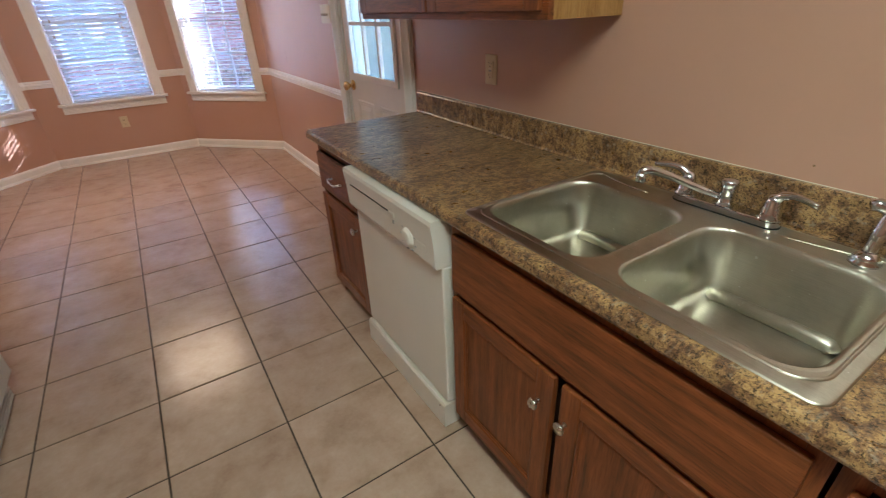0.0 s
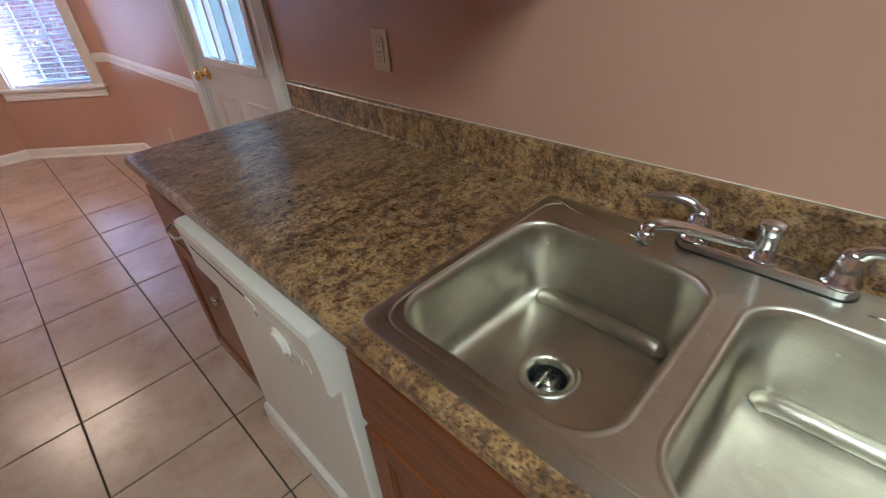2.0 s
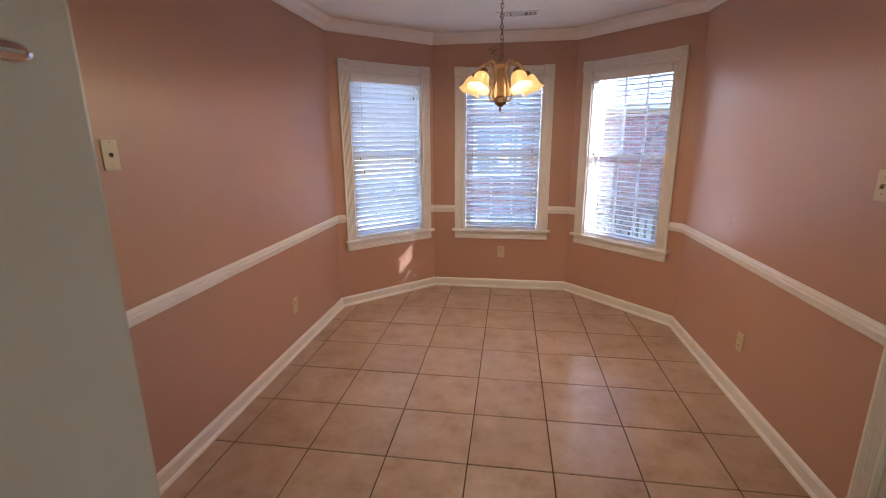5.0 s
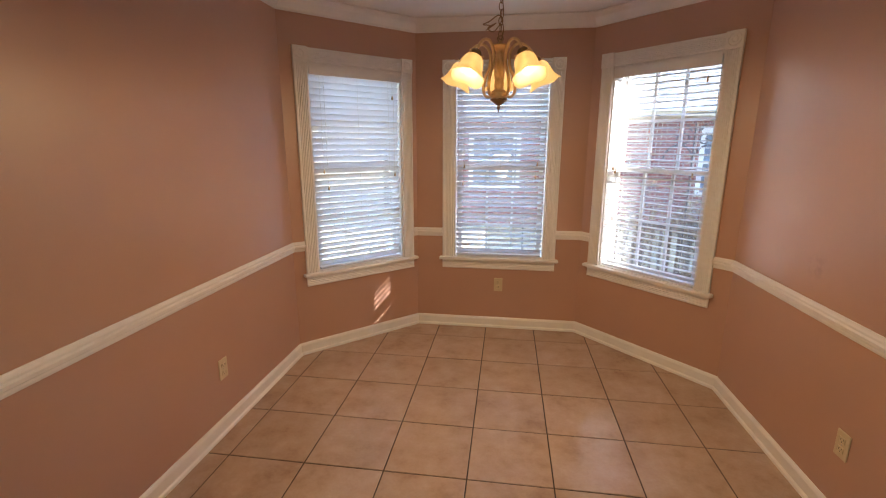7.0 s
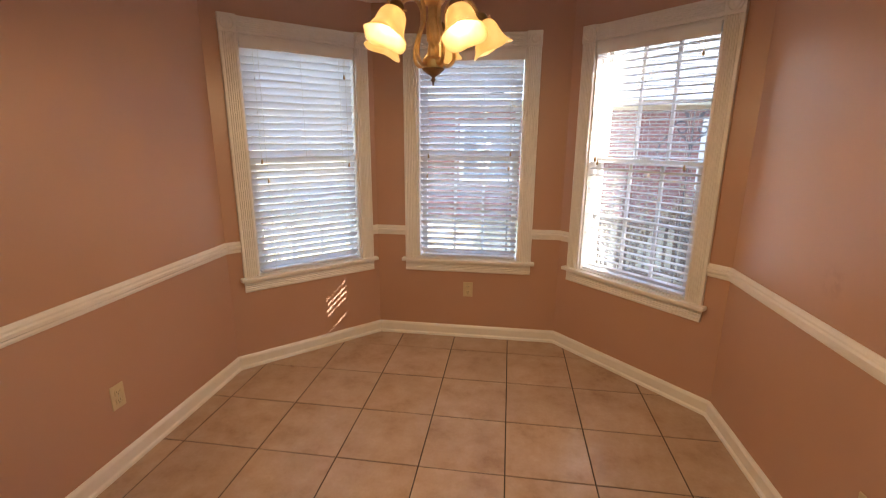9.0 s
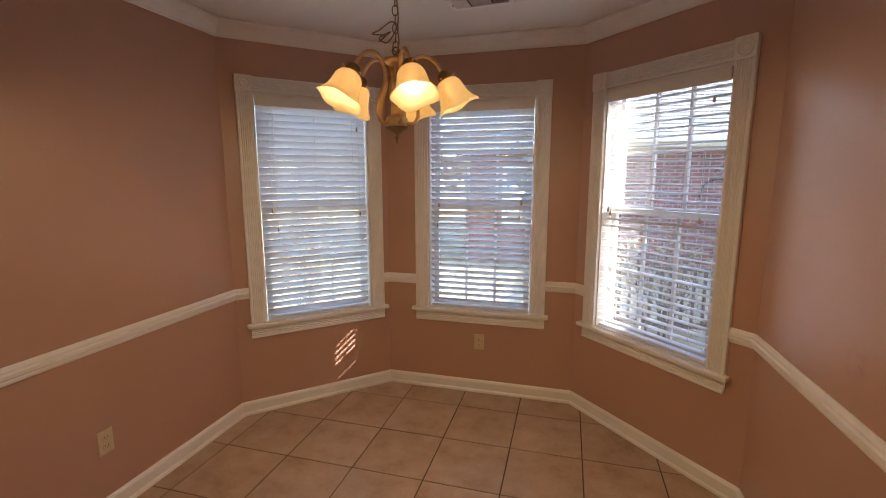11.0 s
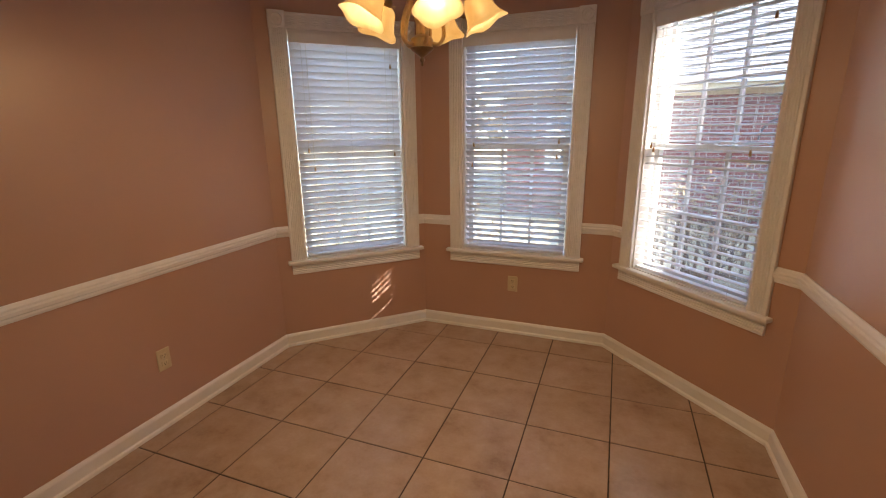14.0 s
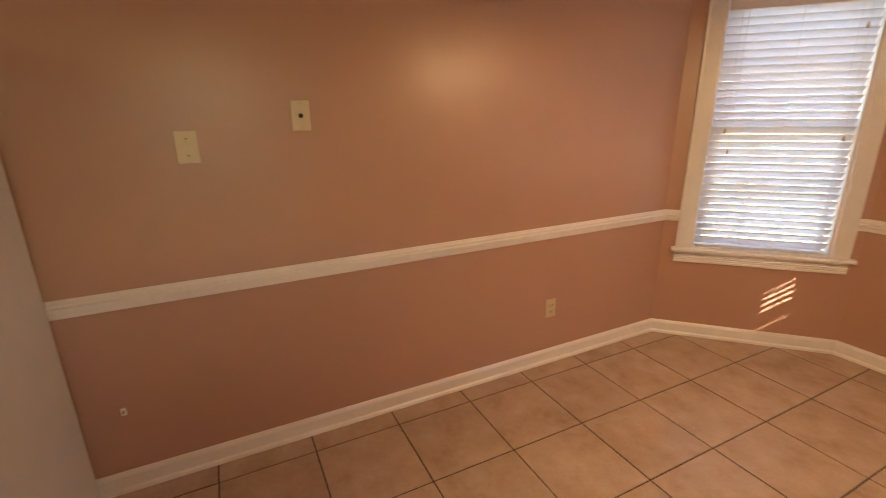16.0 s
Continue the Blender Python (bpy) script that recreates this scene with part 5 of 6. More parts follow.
# ---- chandelier ----
def build_chandelier():
    c = thing("chandelier", "antique brass five-light chandelier with lit alabaster glass shades", "chandelier", CHAND)
    part("finial", lathe([(0.0, 0.0), (0.004, 0.004), (0.003, 0.012), (0.008, 0.018), (0.008, 0.024), (0.004, 0.028), (0.012, 0.034), (0.036, 0.052), (0.040, 0.058), (0.0, 0.060)], 24), ANTIQUE_DARK, c, smooth=True)
    part("hub", lathe([(0.0, 0.0595), (0.036, 0.060), (0.037, 0.086), (0.028, 0.094), (0.020, 0.098), (0.0, 0.099)], 24), ANTIQUE, c, smooth=False)
    # twisted column
    col = bmesh.new()
    rings = []
    for i in range(41):
        z = 0.098 + 0.160 * i / 40
        u = i / 40
        r0 = 0.017 + 0.005 * math.sin(math.pi * u) if 0.28 < u < 0.72 else 0.0165 + 0.002 * abs(math.sin(u * 36))
        rings.append([col.verts.new(((r0 + 0.0028 * math.cos(6 * a + (u * 9 if 0.22 < u else 0))) * math.cos(a), (r0 + 0.0028 * math.cos(6 * a + (u * 9 if 0.22 < u else 0))) * math.sin(a), z)) for a in (2 * math.pi * k / 36 for k in range(36))])
    for a, b in zip(rings, rings[1:]):
        for k in range(36):
            col.faces.new((a[k], a[(k + 1) % 36], b[(k + 1) % 36], b[k]))
    part("column", col, ANTIQUE, c, smooth=True)
    part("crown_plate", lathe([(0.0, 0.257), (0.020, 0.258), (0.034, 0.266), (0.042, 0.276), (0.042, 0.281), (0.030, 0.284), (0.010, 0.290), (0.006, 0.300), (0.0, 0.300)], 28), ANTIQUE, c, smooth=True)
    part("top_loop", tube([(0.012 * math.cos(a), 0, 0.308 + 0.012 * math.sin(a)) for a in (2 * math.pi * k / 16 for k in range(17))], 0.0025, 8), ANTIQUE_DARK, c, smooth=True)
    for k, ang in enumerate(CHAND_ANGLES):
        turn = pose(0, 0, 0, 0, 0, ang)
        pts = smooth_path([(0.032, 0, 0.072), (0.058, 0, 0.070), (0.074, 0, 0.098), (0.066, 0, 0.150), (0.046, 0, 0.200), (0.046, 0, 0.250), (0.070, 0, 0.286), (0.105, 0, 0.290), (0.138, 0, 0.268), (0.158, 0, 0.236)])
        arm = part("arm", moved(tube(pts, 0.0065, 10), turn), ANTIQUE, c, smooth=True)
        # lamp holder and shade lean outward and down
        lean = shade_place(ang)
        part("socket_cap", moved(lathe([(0.0, 0.006), (0.010, 0.005), (0.024, -0.004), (0.030, -0.016), (0.031, -0.030), (0.028, -0.034), (0.0, -0.034)], 24), lean), ANTIQUE_DARK, arm, smooth=True)
        for s in (0, 120, 240):
            part("thumbscrew", moved(lathe([(0.0, 0.0), (0.002, 0.0), (0.002, 0.010), (0.004, 0.011), (0.004, 0.015), (0.0, 0.016)], 8), lean @ pose(0, 0, 0, 0, 0, s) @ Matrix.Translation((0.030, 0, -0.026)) @ pose(0, 0, 0, 0, 90, 0)), ANTIQUE, arm)
        prof = [(0.030, -0.032), (0.044, -0.042), (0.053, -0.058), (0.057, -0.080), (0.061, -0.104), (0.071, -0.126), (0.088, -0.146)]
        sh = bmesh.new()
        seg = 40
        rs = []
        for off in (0.0, -0.0026):
            for i, (r, z) in enumerate(prof if off == 0 else prof[::-1]):
                flare = max(0.0, ((-z - 0.104) / 0.042)) if -z > 0.104 else 0.0
                rs.append([sh.verts.new(((r + off) * math.cos(a) * (1 + 0.05 * flare * math.cos(4 * a)), (r + off) * math.sin(a) * (1 + 0.05 * flare * math.cos(4 * a)), z - 0.010 * flare * (0.5 + 0.5 * math.cos(4 * a)))) for a in (2 * math.pi * q / seg for q in range(seg))])
        for a, b in zip(rs, rs[1:] + rs[:1]):
            for q in range(seg):
                sh.faces.new((a[q], a[(q + 1) % seg], b[(q + 1) % seg], b[q]))
        part("glass_shade", moved(sh, lean), SHADE, arm, "glowing cream alabaster glass shade", smooth=True)
        part("bulb", moved(lathe([(0.0, -0.036), (0.011, -0.037), (0.012, -0.048), (0.015, -0.056), (0.0185, -0.078), (0.016, -0.094), (0.008, -0.102), (0.0, -0.104)], 18), lean), BULB, arm, "lit warm bulb", smooth=True)
    # chain
    z, k = 0.322, 0
    zc = CEIL - CHAND.z - 0.028
    while z < zc:
        loop = [(0.0095 * math.cos(a), 0, 0.017 * math.sin(a)) for a in (2 * math.pi * q / 12 for q in range(13))]
        link = part("chain_link", moved(tube(loop, 0.0019, 6), Matrix.Translation((0, 0, z)) @ pose(0, 0, 0, 0, 0, 90 * (k % 2) + 20)), ANTIQUE_DARK, c, smooth=True)
        z, k = z + 0.0285, k + 1
    wire = smooth_path([(0.004, 0.004, 0.30), (0.012, 0.0, 0.345), (-0.006, -0.004, 0.40), (-0.05, -0.02, 0.372), (-0.075, -0.02, 0.362), (-0.04, 0.0, 0.36), (-0.065, 0.01, 0.345), (-0.02, 0.006, 0.372), (-0.055, -0.01, 0.350), (-0.028, 0.0, 0.338), (0.008, 0.0, 0.39), (0.006, 0.004, 0.46), (-0.004, 0.0, 0.55), (0.003, 0.0, zc)], 7)
    part("lamp_wire", tube(wire, 0.0022, 6), ANTIQUE_DARK, c, "bunched brown lamp wire", smooth=True)
    part("canopy", lathe([(0.0, CEIL - CHAND.z - 0.001), (0.06, CEIL - CHAND.z - 0.001), (0.062, CEIL - CHAND.z - 0.006), (0.045, CEIL - CHAND.z - 0.022), (0.010, CEIL - CHAND.z - 0.030), (0.0, CEIL - CHAND.z - 0.030)], 28), ANTIQUE, c, smooth=True)


build_chandelier()


def build_vent():
    v = thing("ceiling_vent", "white metal ceiling register with louvred ends", "vent", (-0.072, 5.475, CEIL), -4)
    w, d = 0.335, 0.155
    fr = bmesh.new()
    for lo, hi in (((-w / 2, -d / 2), (w / 2, -d / 2 + 0.022)), ((-w / 2, d / 2 - 0.022), (w / 2, d / 2)), ((-w / 2, -d / 2 + 0.0221), (-w / 2 + 0.022, d / 2 - 0.0221)), ((w / 2 - 0.022, -d / 2 + 0.0221), (w / 2, d / 2 - 0.0221))):
        box((lo[0], lo[1], -0.007), (hi[0], hi[1], -0.0005), bm=fr)
    part("frame", fr, WHITE, v)
    part("backing", box((-w / 2 + 0.02, -d / 2 + 0.02, -0.002), (w / 2 - 0.02, d / 2 - 0.02, -0.0008)), DARKPLASTIC, v)
    for i in range(16):
        y = -d / 2 + 0.026 + i * 0.0068
        part("slat", moved(box((-0.055, -0.0028, -0.0005), (0.055, 0.0028, 0.0005)), Matrix.Translation((0, y, -0.005)) @ pose(0, 0, 0, 35)), WHITE, v)
    for s in (-1, 1):
        for i in range(8):
            x = s * (0.068 + i * 0.0105)
            part("slat", moved(box((-0.0042, -d / 2 + 0.024, -0.0005), (0.0042, d / 2 - 0.024, 0.0005)), Matrix.Translation((x, 0, -0.005)) @ pose(0, 0, 0, 0, s * 45, 0)), WHITE, v)
    part("lever", box((-0.15, -0.012, -0.014), (-0.146, 0.004, -0.006)), GREYPLASTIC, v)


build_vent()

# kitchen ceiling fixture
k = thing("ceiling_light", "long white fluorescent ceiling fixture with lit diffuser", "ceiling light", (KITCHEN_LIGHT[0], KITCHEN_LIGHT[1], CEIL))
part("frame", box((-0.20, -0.62, -0.030), (0.20, 0.62, -0.001), 0.004), WHITE, k)
part("diffuser", box((-0.175, -0.585, -0.062), (0.175, 0.585, -0.0305), 0.012), DIFFUSER, k)

# ---- outdoors ----
GROUND = -0.45


def make_grass():
    k = Mat("dry_winter_lawn", (0.2, 0.16, 0.08), 0.95)
    at = k.at()
    c = k.ramp(k.noise(at, 0.9, 6, 0.6), [(0.3, (0.30, 0.25, 0.14)), (0.5, (0.42, 0.35, 0.21)), (0.7, (0.52, 0.43, 0.27))])
    k.colour(k.mix(0.6, c, k.ramp(k.noise(at, 22.0, 4), [(0.35, (0.5, 0.46, 0.4)), (0.65, (1, 1, 1))]), "MULTIPLY"))
    k.bump(k.noise(at, 30, 4), 0.8, 0.03)
    return k.m


def make_shingle():
    k = Mat("grey_asphalt_shingle", (0.14, 0.135, 0.13), 0.9)
    at = k.at((1, 1, 1))
    k.colour(k.ramp(k.noise(at, 7.0, 6, 0.7), [(0.3, (0.15, 0.145, 0.14)), (0.7, (0.27, 0.26, 0.25))]))
    return k.m


GRASS, SHINGLE = make_grass(), make_shingle()
SIDING = plain("cream_trim_board", (0.62, 0.54, 0.38), 0.6, vary=0.05)
WOODGREY = make_wood("weathered_fence_wood", (0.10, 0.075, 0.05), (0.17, 0.13, 0.09), (0.24, 0.19, 0.14), "z", 0.8)
BARK = plain("grey_bark", (0.11, 0.085, 0.065), 0.9, vary=0.3, scale=9, bump=0.6, fine=40)
TWIG = plain("dry_leaves_and_twigs", (0.20, 0.14, 0.07), 0.85, vary=0.4, scale=8)
IRON = plain("black_wrought_iron", (0.03, 0.03, 0.032), 0.5, vary=0.2)
DARKGLASS = plain("dark_window_glass", (0.20, 0.24, 0.28), 0.08, vary=0.1)
PORCH = plain("grey_white_porch_paint", (0.33, 0.37, 0.39), 0.5, vary=0.03)
CERAMIC = plain("pale_weathered_feeder", (0.62, 0.62, 0.58), 0.5, vary=0.1)
CONCRETE = plain("porch_concrete", (0.36, 0.35, 0.33), 0.9, vary=0.1, bump=0.3)

gbm = bmesh.new()
bmesh.ops.create_grid(gbm, x_segments=60, y_segments=60, size=300)
for v in gbm.verts:
    v.co.z = GROUND
tagged(part("ground", gbm, GRASS), "dry winter lawn reaching to the horizon", "ground", kind="structure")


def neighbour():
    x0, x1, y0, z1 = -1.95, 13.0, 13.6, 2.32
    h = thing("neighbour_house", "red brick single-storey house with grey shingle roof", "house", (x0, y0, GROUND))
    h.matrix_world = Matrix.Identity(4)
    wins = [(0.95, 2.05, 0.55, 1.75), (6.2, 7.2, 0.45, 1.85), (9.4, 10.4, 0.45, 1.85)]
    wall = moved(wall_mesh(x1 - x0, z1, 0.3, wins, GROUND - 0.1), Matrix.Translation((x0, y0, 0)))
    part("wall", wall, BRICK, h)
    side = moved(wall_mesh(9.0, z1, 0.3, (), GROUND - 0.1), Matrix.Translation((x0 + 0.0, y0 + 9.31, 0)) @ pose(0, 0, 0, 0, 0, -90))
    part("wall", side, BRICK, h)
    for a, b, lo, hi in wins:
        w = part("window", box((x0 + a, y0 + 0.10, lo), (x0 + b, y0 + 0.12, hi)), DARKGLASS, h)
        fr = bmesh.new()
        for p, q in (((a - 0.07, lo - 0.07), (a + 0.03, hi + 0.07)), ((b - 0.03, lo - 0.07), (b + 0.07, hi + 0.07)), ((a + 0.03, lo - 0.07), (b - 0.03, lo + 0.03)), ((a + 0.03, hi - 0.03), (b - 0.03, hi + 0.07)), ((a + 0.03, (lo + hi) / 2 - 0.025), (b - 0.03, (lo + hi) / 2 + 0.025))):
            box((x0 + p[0], y0 - 0.03, p[1]), (x0 + q[0], y0 + 0.09, q[1]), bm=fr)
        part("window_frame", fr, VINYL, w)
        mb = bmesh.new()
        for i in (1, 2):
            xx = x0 + a + (b - a) * i / 3
            box((xx - 0.012, y0 + 0.07, lo + 0.03), (xx + 0.012, y0 + 0.095, hi - 0.03), bm=mb)
        part("muntins", mb, VINYL, w)
    part("fascia", box((x0 - 0.5, y0 - 0.50, z1 - 0.16), (x1 + 0.5, y0 - 0.46, z1 + 0.06)), SIDING, h)
    part("soffit", box((x0 - 0.5, y0 - 0.46, z1 - 0.02), (x1 + 0.5, y0 - 0.01, z1)), SIDING, h)
    part("frieze_board", box((x0, y0 - 0.03, z1 - 0.24), (x1, y0 - 0.005, z1 - 0.02)), SIDING, h)
    roof = bmesh.new()
    run, rise, rows = 5.0, 3.1, 34
    for i in range(rows):
        a, b = i / rows, (i + 1) / rows
        hip0, hip1 = x0 - 0.52 + a * 2.2, x0 - 0.52 + b * 2.2
        ya, yb = y0 - 0.54 + run * a, y0 - 0.54 + run * b + 0.02
        za, zb = z1 + 0.06 + rise * a, z1 + 0.06 + rise * b
        q = [(hip0, ya, za + 0.012), (x1 + 0.5, ya, za + 0.012), (x1 + 0.5, yb, zb), (hip1, yb, zb)]
        top = [roof.verts.new(p) for p in q]
        low = [roof.verts.new((p[0], p[1], p[2] - 0.025)) for p in q]
        roof.faces.new(top)
        roof.faces.new(low)
        for k in range(4):
            roof.faces.new((top[k], top[(k + 1) % 4], low[(k + 1) % 4], low[k]))
    back = [roof.verts.new(p) for p in ((x0 + 1.68, y0 - 0.54 + run, z1 + 0.06 + rise), (x1 + 0.5, y0 - 0.54 + run, z1 + 0.06 + rise), (x1 + 0.5, y0 + 9.6, z1 + 0.06), (x0 - 0.52, y0 + 9.6, z1 + 0.06))]
    roof.faces.new(back)
    hip = [roof.verts.new(p) for p in ((x0 - 0.52, y0 - 0.54, z1 + 0.065), (x0 + 1.68, y0 - 0.54 + run, z1 + 0.07 + rise), (x0 - 0.52, y0 + 9.6, z1 + 0.065))]
    roof.faces.new(hip)
    part("roof", roof, SHINGLE, h)
    part("gutter", box((x0 - 0.52, y0 - 0.60, z1 - 0.06), (x1 + 0.52, y0 - 0.505, z1 + 0.05), 0.01), VINYL, h)


neighbour()
wing = thing("neighbour_wing", "red brick side wing of the neighbouring house", "house", (0, 0, 0))
part("wall", box((5.6, 6.9, GROUND - 0.1), (12.9, 13.05, 3.0)), BRICK, wing)
part("roof", prism([(5.2, 2.99), (13.3, 2.99), (9.2, 5.3)], 6.6, Matrix.Translation((0, 6.6, 0)) @ ALONG_Y), SHINGLE, wing)


def railing(label, x0, x1, y, z0, z1):
    r = thing("deck_railing", label, "railing", (x0, y, GROUND))
    r.matrix_world = Matrix.Identity(4)
    part("top_rail", box((x0, y - 0.045, z1 - 0.04), (x1, y + 0.045, z1), 0.005), WOODGREY, r)
    part("bottom_rail", box((x0, y - 0.02, z0 + 0.06), (x1, y + 0.02, z0 + 0.14)), WOODGREY, r)
    n = int((x1 - x0) / 0.125)
    bal = mesh("baluster", box((-0.018, -0.018, z0 + 0.10), (0.018, 0.018, z1 - 0.04)), WOODGREY)
    for i in range(1, n):
        part("baluster", bal, None, r, m=Matrix.Translation((x0 + (x1 - x0) * i / n, y, 0)))
    m = max(1, round((x1 - x0) / 1.8))
    for i in range(m + 1):
        part("post", box((x0 + (x1 - x0) * i / m - 0.045, y - 0.047, GROUND - 0.05), (x0 + (x1 - x0) * i / m + 0.045, y + 0.047, z1 + 0.08), 0.006), WOODGREY, r)


railing("weathered wooden railing with square balusters in the yard", 1.0, 5.6, 9.3, GROUND, 0.42)


def feeder():
    f = thing("bird_feeder", "pale hanging feeder on a black iron garden hook", "bird feeder", (0.10, 8.3, GROUND))
    part("pole", tube(smooth_path([(0, 0, -0.1), (0, 0, 1.2), (0, 0, 2.2), (-0.06, 0, 2.42), (-0.22, 0, 2.45), (-0.34, 0, 2.32), (-0.30, 0, 2.20)]), 0.011, 8), IRON, f, smooth=True)
    part("hanger", tube([(-0.30, 0, 2.20), (-0.30, 0, 1.92)], 0.004, 6), IRON, f)
    part("roof", lathe([(0.0, 1.94), (0.05, 1.91), (0.13, 1.85), (0.135, 1.84), (0.0, 1.845)], 20, Matrix.Translation((-0.30, 0, 0))), CERAMIC, f)
    part("jar", lathe([(0.0, 1.84), (0.075, 1.84), (0.085, 1.76), (0.07, 1.62), (0.05, 1.58), (0.0, 1.58)], 20, Matrix.Translation((-0.30, 0, 0))), CERAMIC, f, smooth=True)
    part("tray", lathe([(0.0, 1.55), (0.11, 1.56), (0.125, 1.585), (0.11, 1.58), (0.0, 1.57)], 20, Matrix.Translation((-0.30, 0, 0))), CERAMIC, f)


feeder()


def trellis():
    t = thing("garden_scroll_hook", "black wrought iron garden ornament with scrolls", "garden ornament", (2.08, 8.3, GROUND - 0.30))
    part("pole", tube([(0, 0, 0.1), (0, 0, 2.55)], 0.012, 8), IRON, t)
    for s in (-1, 1):
        part("arch", tube([(s * (0.17 - 0.17 * math.cos(a)), 0, 2.10 + 0.20 * math.sin(a)) for a in (math.pi * i / 14 for i in range(15))], 0.010, 6), IRON, t, smooth=True)
        part("scroll", tube([(s * (0.12 + (0.09 - 0.004 * i) * math.cos(i * 0.42)), 0, 2.36 + (0.09 - 0.004 * i) * math.sin(i * 0.42)) for i in range(20)], 0.008, 6), IRON, t, smooth=True)
        part("leaf", prism([(0, 0), (s * 0.05, 0.03), (s * 0.09, 0.10), (s * 0.03, 0.07)], 0.006, Matrix.Translation((s * 0.03, 0, 2.45)) @ pose(0, 0, 0, 90)), IRON, t)


trellis()


def twiggy(name, label, at, height, spread, rng, trunk=0.07, stems=1, leaves=0, depth=4):
    """A bare shrub or tree: tapered limbs that fork, and a few dry leaves."""
    t = thing(name, label, "tree" if height > 2.5 else "shrub", at)
    limb_bm, leaf_bm = bmesh.new(), bmesh.new()

    def branch(p, d, length, r, level):
        pts, q, dd = [p], p, d
        for _ in range(3):
            dd = (dd + Vector((rng.uniform(-1, 1), rng.uniform(-1, 1), rng.uniform(-0.4, 0.7))) * 0.16).normalized()
            q = q + dd * length / 3
            pts.append(q)
        join(limb_bm, tube(pts, [r, r * 0.85, r * 0.7, r * 0.5], 5))
        if level == 0:
            for _ in range(leaves):
                c = pts[rng.randint(1, 3)] + Vector((rng.uniform(-1, 1), rng.uniform(-1, 1), rng.uniform(-1, 1))) * 0.08
                u = Vector((rng.uniform(-1, 1), rng.uniform(-1, 1), rng.uniform(-1, 1))).normalized()
                w = u.orthogonal().normalized()
                s = rng.uniform(0.015, 0.03)
                leaf_bm.faces.new([leaf_bm.verts.new(c + u * a * s * 2 + w * b * s) for a, b in ((-1, 0), (0, 0.8), (1, 0), (0, -0.8))])
            return
        for _ in range(3):
            nd = (dd + Vector((rng.uniform(-1, 1) * spread, rng.uniform(-1, 1) * spread, rng.uniform(-0.2, 0.6)))).normalized()
            branch(pts[rng.randint(1, 3)], nd, length * rng.uniform(0.58, 0.8), r * 0.55, level - 1)

    for _ in range(stems):
        d = Vector((rng.uniform(-0.3, 0.3) * (stems > 1), rng.uniform(-0.3, 0.3) * (stems > 1), 1)).normalized()
        branch(Vector((rng.uniform(-0.15, 0.15) * (stems > 1), rng.uniform(-0.15, 0.15) * (stems > 1), -0.05)), d, height * 0.42, trunk, depth)
    part("limbs", limb_bm, BARK, t, smooth=True)
    if leaves:
        part("dry_leaves", leaf_bm, TWIG, t)
    else:
        leaf_bm.free()


rng = random.Random(11)
for x, y, h in ((-7.5, 12.0, 7.0), (-4.2, 17.5, 8.0), (-11.0, 20.0, 9.0), (-13.0, 14.0, 7.5)):
    twiggy("bare_tree", "bare winter tree with forking grey limbs", (x, y, GROUND), h, 0.75, rng, 0.13, 1, 0, 4)
for x, y in ((-3.1, 8.4), (-1.6, 8.9), (-4.4, 9.9), (0.9, 9.0), (1.5, 8.8), (2.9, 9.1), (3.8, 8.6)):
    twiggy("garden_shrub", "bare garden shrub with dry brown leaves", (x, y, GROUND), rng.uniform(1.0, 1.7), 0.9, rng, 0.018, 4, 3, 3)

tree_line = bmesh.new()
for i in range(46):
    x = -60 + i * 2.6 + rng.uniform(-1, 1)
    y, hh = 62 + rng.uniform(-3, 3), rng.uniform(5, 9)
    for k in range(26):
        c = Vector((x + rng.gauss(0, 1.2), y + rng.gauss(0, 1.0), GROUND + hh * rng.uniform(0.05, 1.0)))
        s = rng.uniform(0.35, 0.9)
        bmesh.ops.create_icosphere(tree_line, subdivisions=1, radius=s, matrix=Matrix.Translation(c) @ pose(0, 0, 0, rng.uniform(0, 90), rng.uniform(0, 90), 0) @ Matrix.Diagonal((1, 0.7, rng.uniform(0.5, 1.2), 1)))
tagged(part("far_trees", tree_line, TWIG), "far brown winter tree line", "trees", kind="stuff")

# covered porch behind the exterior door
px0, px1, py0, py1 = RIGHT + WALL + 0.005, RIGHT + WALL + 2.5, 1.2, 4.3
tagged(part("porch_floor", box((px0, py0, GROUND), (px1, py1, -0.02)), CONCRETE), "grey concrete porch floor", "floor", kind="structure")
tagged(part("porch_ceiling", box((px0, py0 - 0.2, 2.40), (px1 + 1.7, py1 + 0.2, 2.5)), PORCH), "white painted porch ceiling", "ceiling", kind="structure")
tagged(part("porch_half_wall", box((px1 - 0.14, py0, -0.019), (px1, py1, 0.92), 0.004), PORCH), "white painted porch half wall", "wall", kind="structure")
tagged(part("porch_end_wall", box((px0, py1 - 0.0, -0.25), (px1, py1 + 0.12, 2.399)), PORCH), "white painted porch end wall", "wall", kind="structure")
for y in (py0 + 0.1, (py0 + py1) / 2 + 0.35):
    c = thing("porch_column", "square white painted porch column", "column", (px1 - 0.07, y, 0.92), group="porch columns")
    part("shaft", box((-0.055, -0.055, 0.06), (0.055, 0.055, 1.42), 0.004), PORCH, c)
    part("base", box((-0.07, -0.07, 0.001), (0.07, 0.07, 0.0595), 0.004), PORCH, c)
    part("capital", box((-0.07, -0.07, 1.4205), (0.07, 0.07, 1.4795), 0.004), PORCH, c)

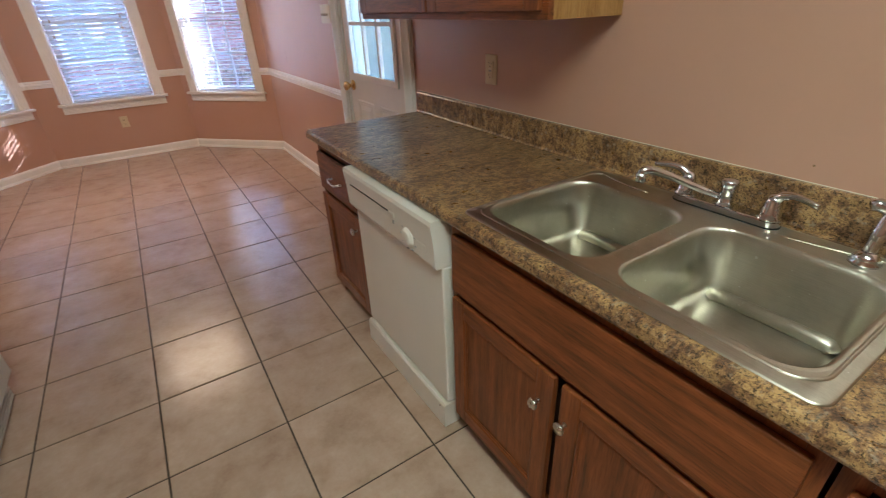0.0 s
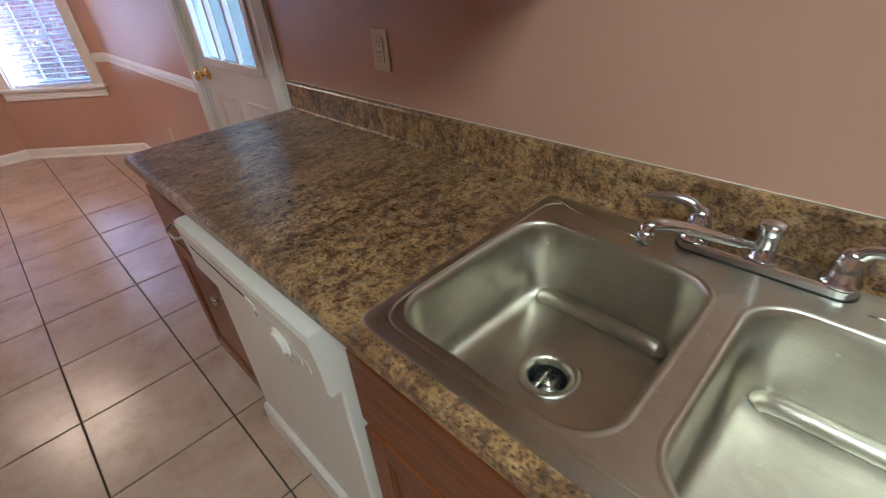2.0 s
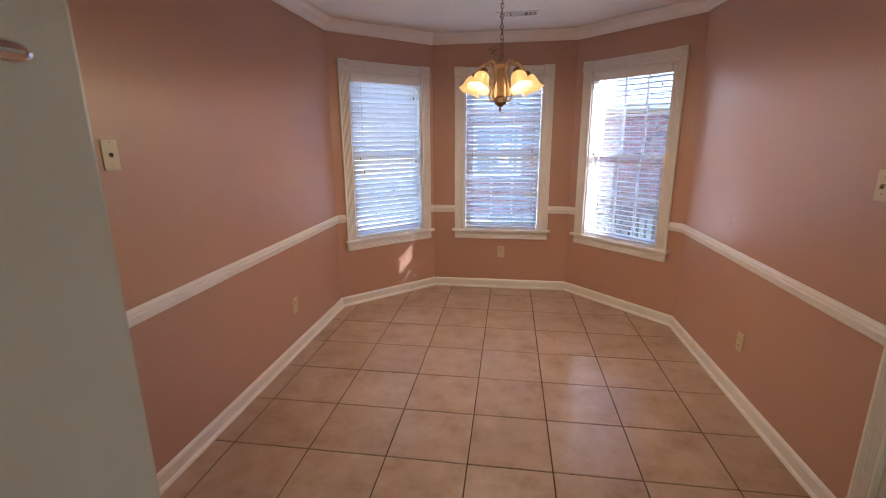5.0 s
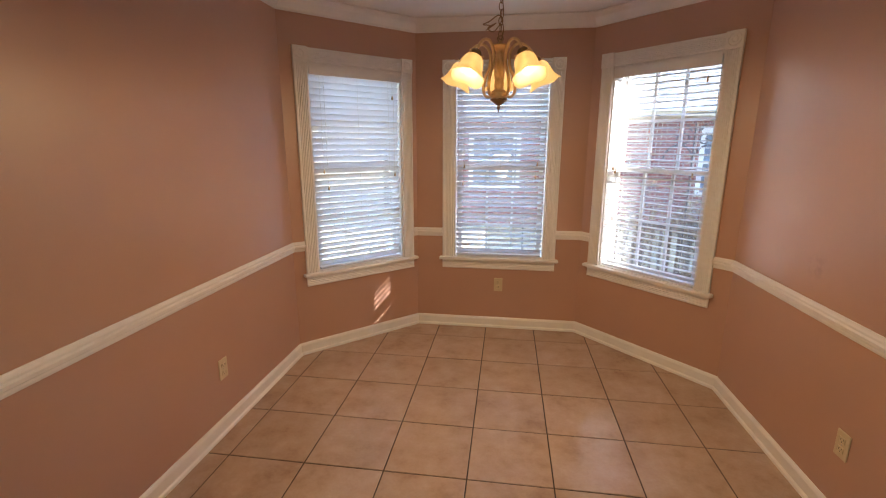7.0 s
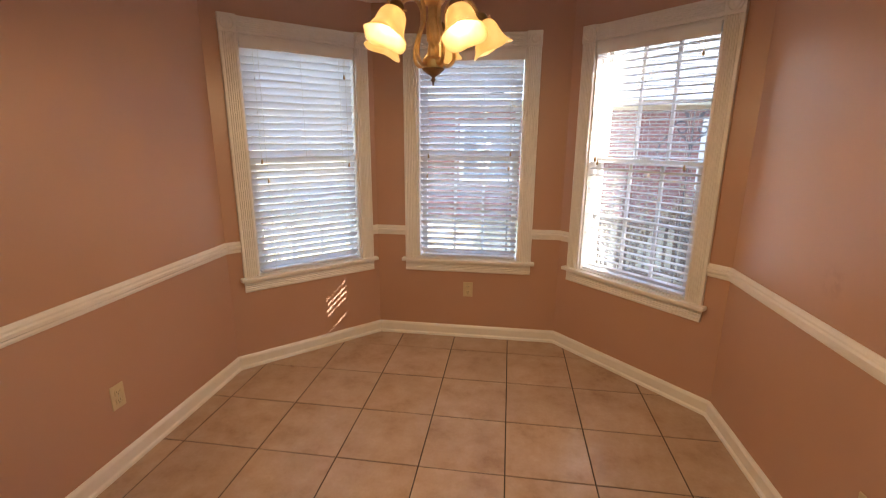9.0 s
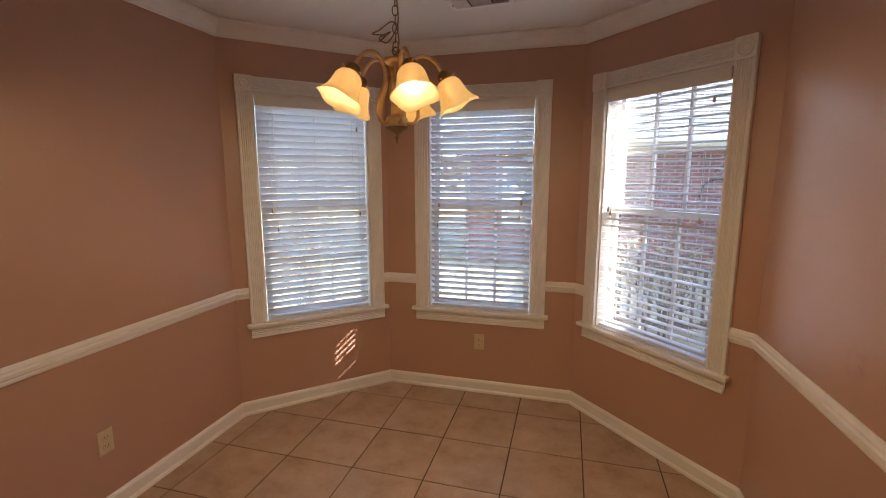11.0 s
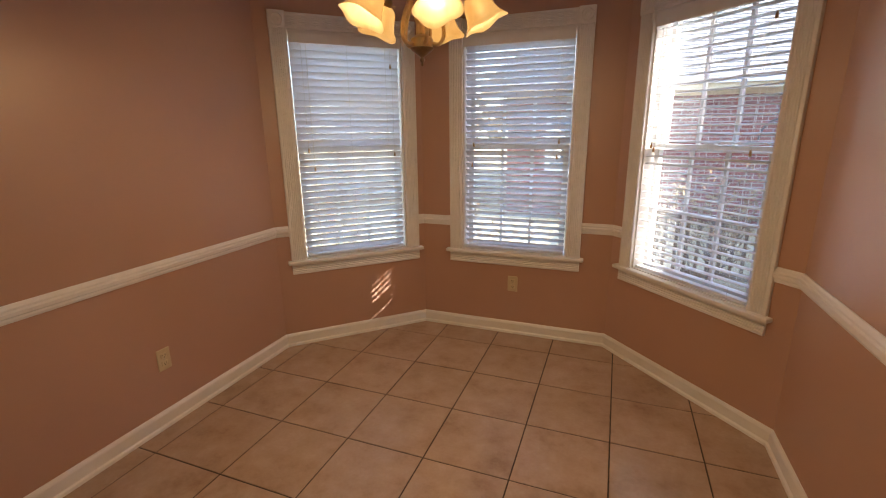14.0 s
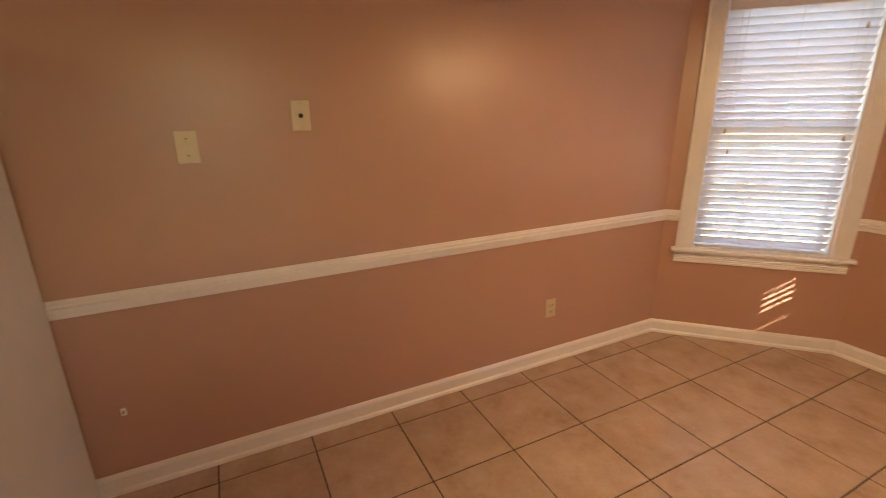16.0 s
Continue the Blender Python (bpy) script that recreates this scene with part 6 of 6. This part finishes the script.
# outer skin of the house above the bay
tagged(part("roof_deck", prism([(LEFT - 0.6, BACK - 0.6), (LEFT - 0.6, 5.6), (-1.1, FRONT + 0.5), (0.7, FRONT + 0.5), (RIGHT + 0.45, 5.7), (RIGHT + 0.45, BACK - 0.6)], 0.12, Matrix.Translation((0, 0, CEIL + 0.125))), SHINGLE), "grey roof over the bay", "roof", kind="structure")
# added out of view: leaves only a strip of sun on window 3
tagged(part("sun_blocker", box((2.6, py1 + 0.35, GROUND - 0.05), (5.4, 5.905, 3.1)), BRICK), "unseen red brick block added to keep sun off window 3", "wall", kind="structure")

# ---- floor tiles ----
PITCH, TX, TY, JOINT = 0.4074, 0.1407, 5.0343, 0.0063


def clip(poly, n, c):
    """Keeps the part of a plan polygon on which n . p < c."""
    out = []
    for i, p in enumerate(poly):
        q = poly[(i + 1) % len(poly)]
        a, b = n.dot(p) - c, n.dot(q) - c
        if a <= 0:
            out.append(p)
        if (a < 0 < b) or (b < 0 < a):
            out.append(p + (q - p) * (a / (a - b)))
    return out


n_west, n_east = Vector((-1, 1)).normalized(), Vector((-(A3 - A2).y, (A3 - A2).x)).normalized()
EDGES = [(n_west, n_west.dot(A0)), (n_east, n_east.dot(A2)), (Vector((0, 1)), FRONT), (Vector((-1, 0)), -LEFT), (Vector((1, 0)), RIGHT), (Vector((0, -1)), -BACK)]


def tile_bmesh(poly):
    bm = bmesh.new()
    c = sum(poly, Vector((0, 0))) / len(poly)
    rings = []
    for grow, z in ((0.0, -0.0036), (0.0, -0.0012), (-0.0022, 0.0)):
        ring = []
        for p in poly:
            d = p - c
            q = p + Vector((math.copysign(min(abs(grow), abs(d.x)), -d.x), math.copysign(min(abs(grow), abs(d.y)), -d.y))) if grow else p
            ring.append(bm.verts.new((q.x - c.x, q.y - c.y, z)))
        rings.append(ring)
    k = len(poly)
    for a, b in zip(rings, rings[1:]):
        for i in range(k):
            bm.faces.new((a[i], a[(i + 1) % k], b[(i + 1) % k], b[i]))
    bm.faces.new(rings[-1])
    return bm, c


def lay_tiles():
    full = None
    h = (PITCH - JOINT) / 2
    rng = random.Random(5)
    for i in range(-6, 4):
        for j in range(-21, 4):
            cx, cy = TX + PITCH * (i + 0.5), TY + PITCH * (j + 0.5)
            poly = [Vector((cx - h, cy - h)), Vector((cx + h, cy - h)), Vector((cx + h, cy + h)), Vector((cx - h, cy + h))]
            cut = poly
            for n, c in EDGES:
                cut = clip(cut, n, c)
                if len(cut) < 3:
                    break
            if len(cut) < 3:
                continue
            area = abs(sum(cut[k].x * cut[(k + 1) % len(cut)].y - cut[k].y * cut[(k + 1) % len(cut)].x for k in range(len(cut)))) / 2
            if area < 0.0008:
                continue
            lift = rng.uniform(-0.0004, 0.0004)
            if len(cut) == 4 and abs(area - 4 * h * h) < 1e-6:
                if full is None:
                    full = mesh("tile", tile_bmesh(poly)[0], TILE)
                part("tile", full, None, floor, m=Matrix.Translation((cx, cy, lift)))
            else:
                bm, c = tile_bmesh(cut)
                part("tile", bm, TILE, floor, m=Matrix.Translation((c.x, c.y, lift)))


lay_tiles()
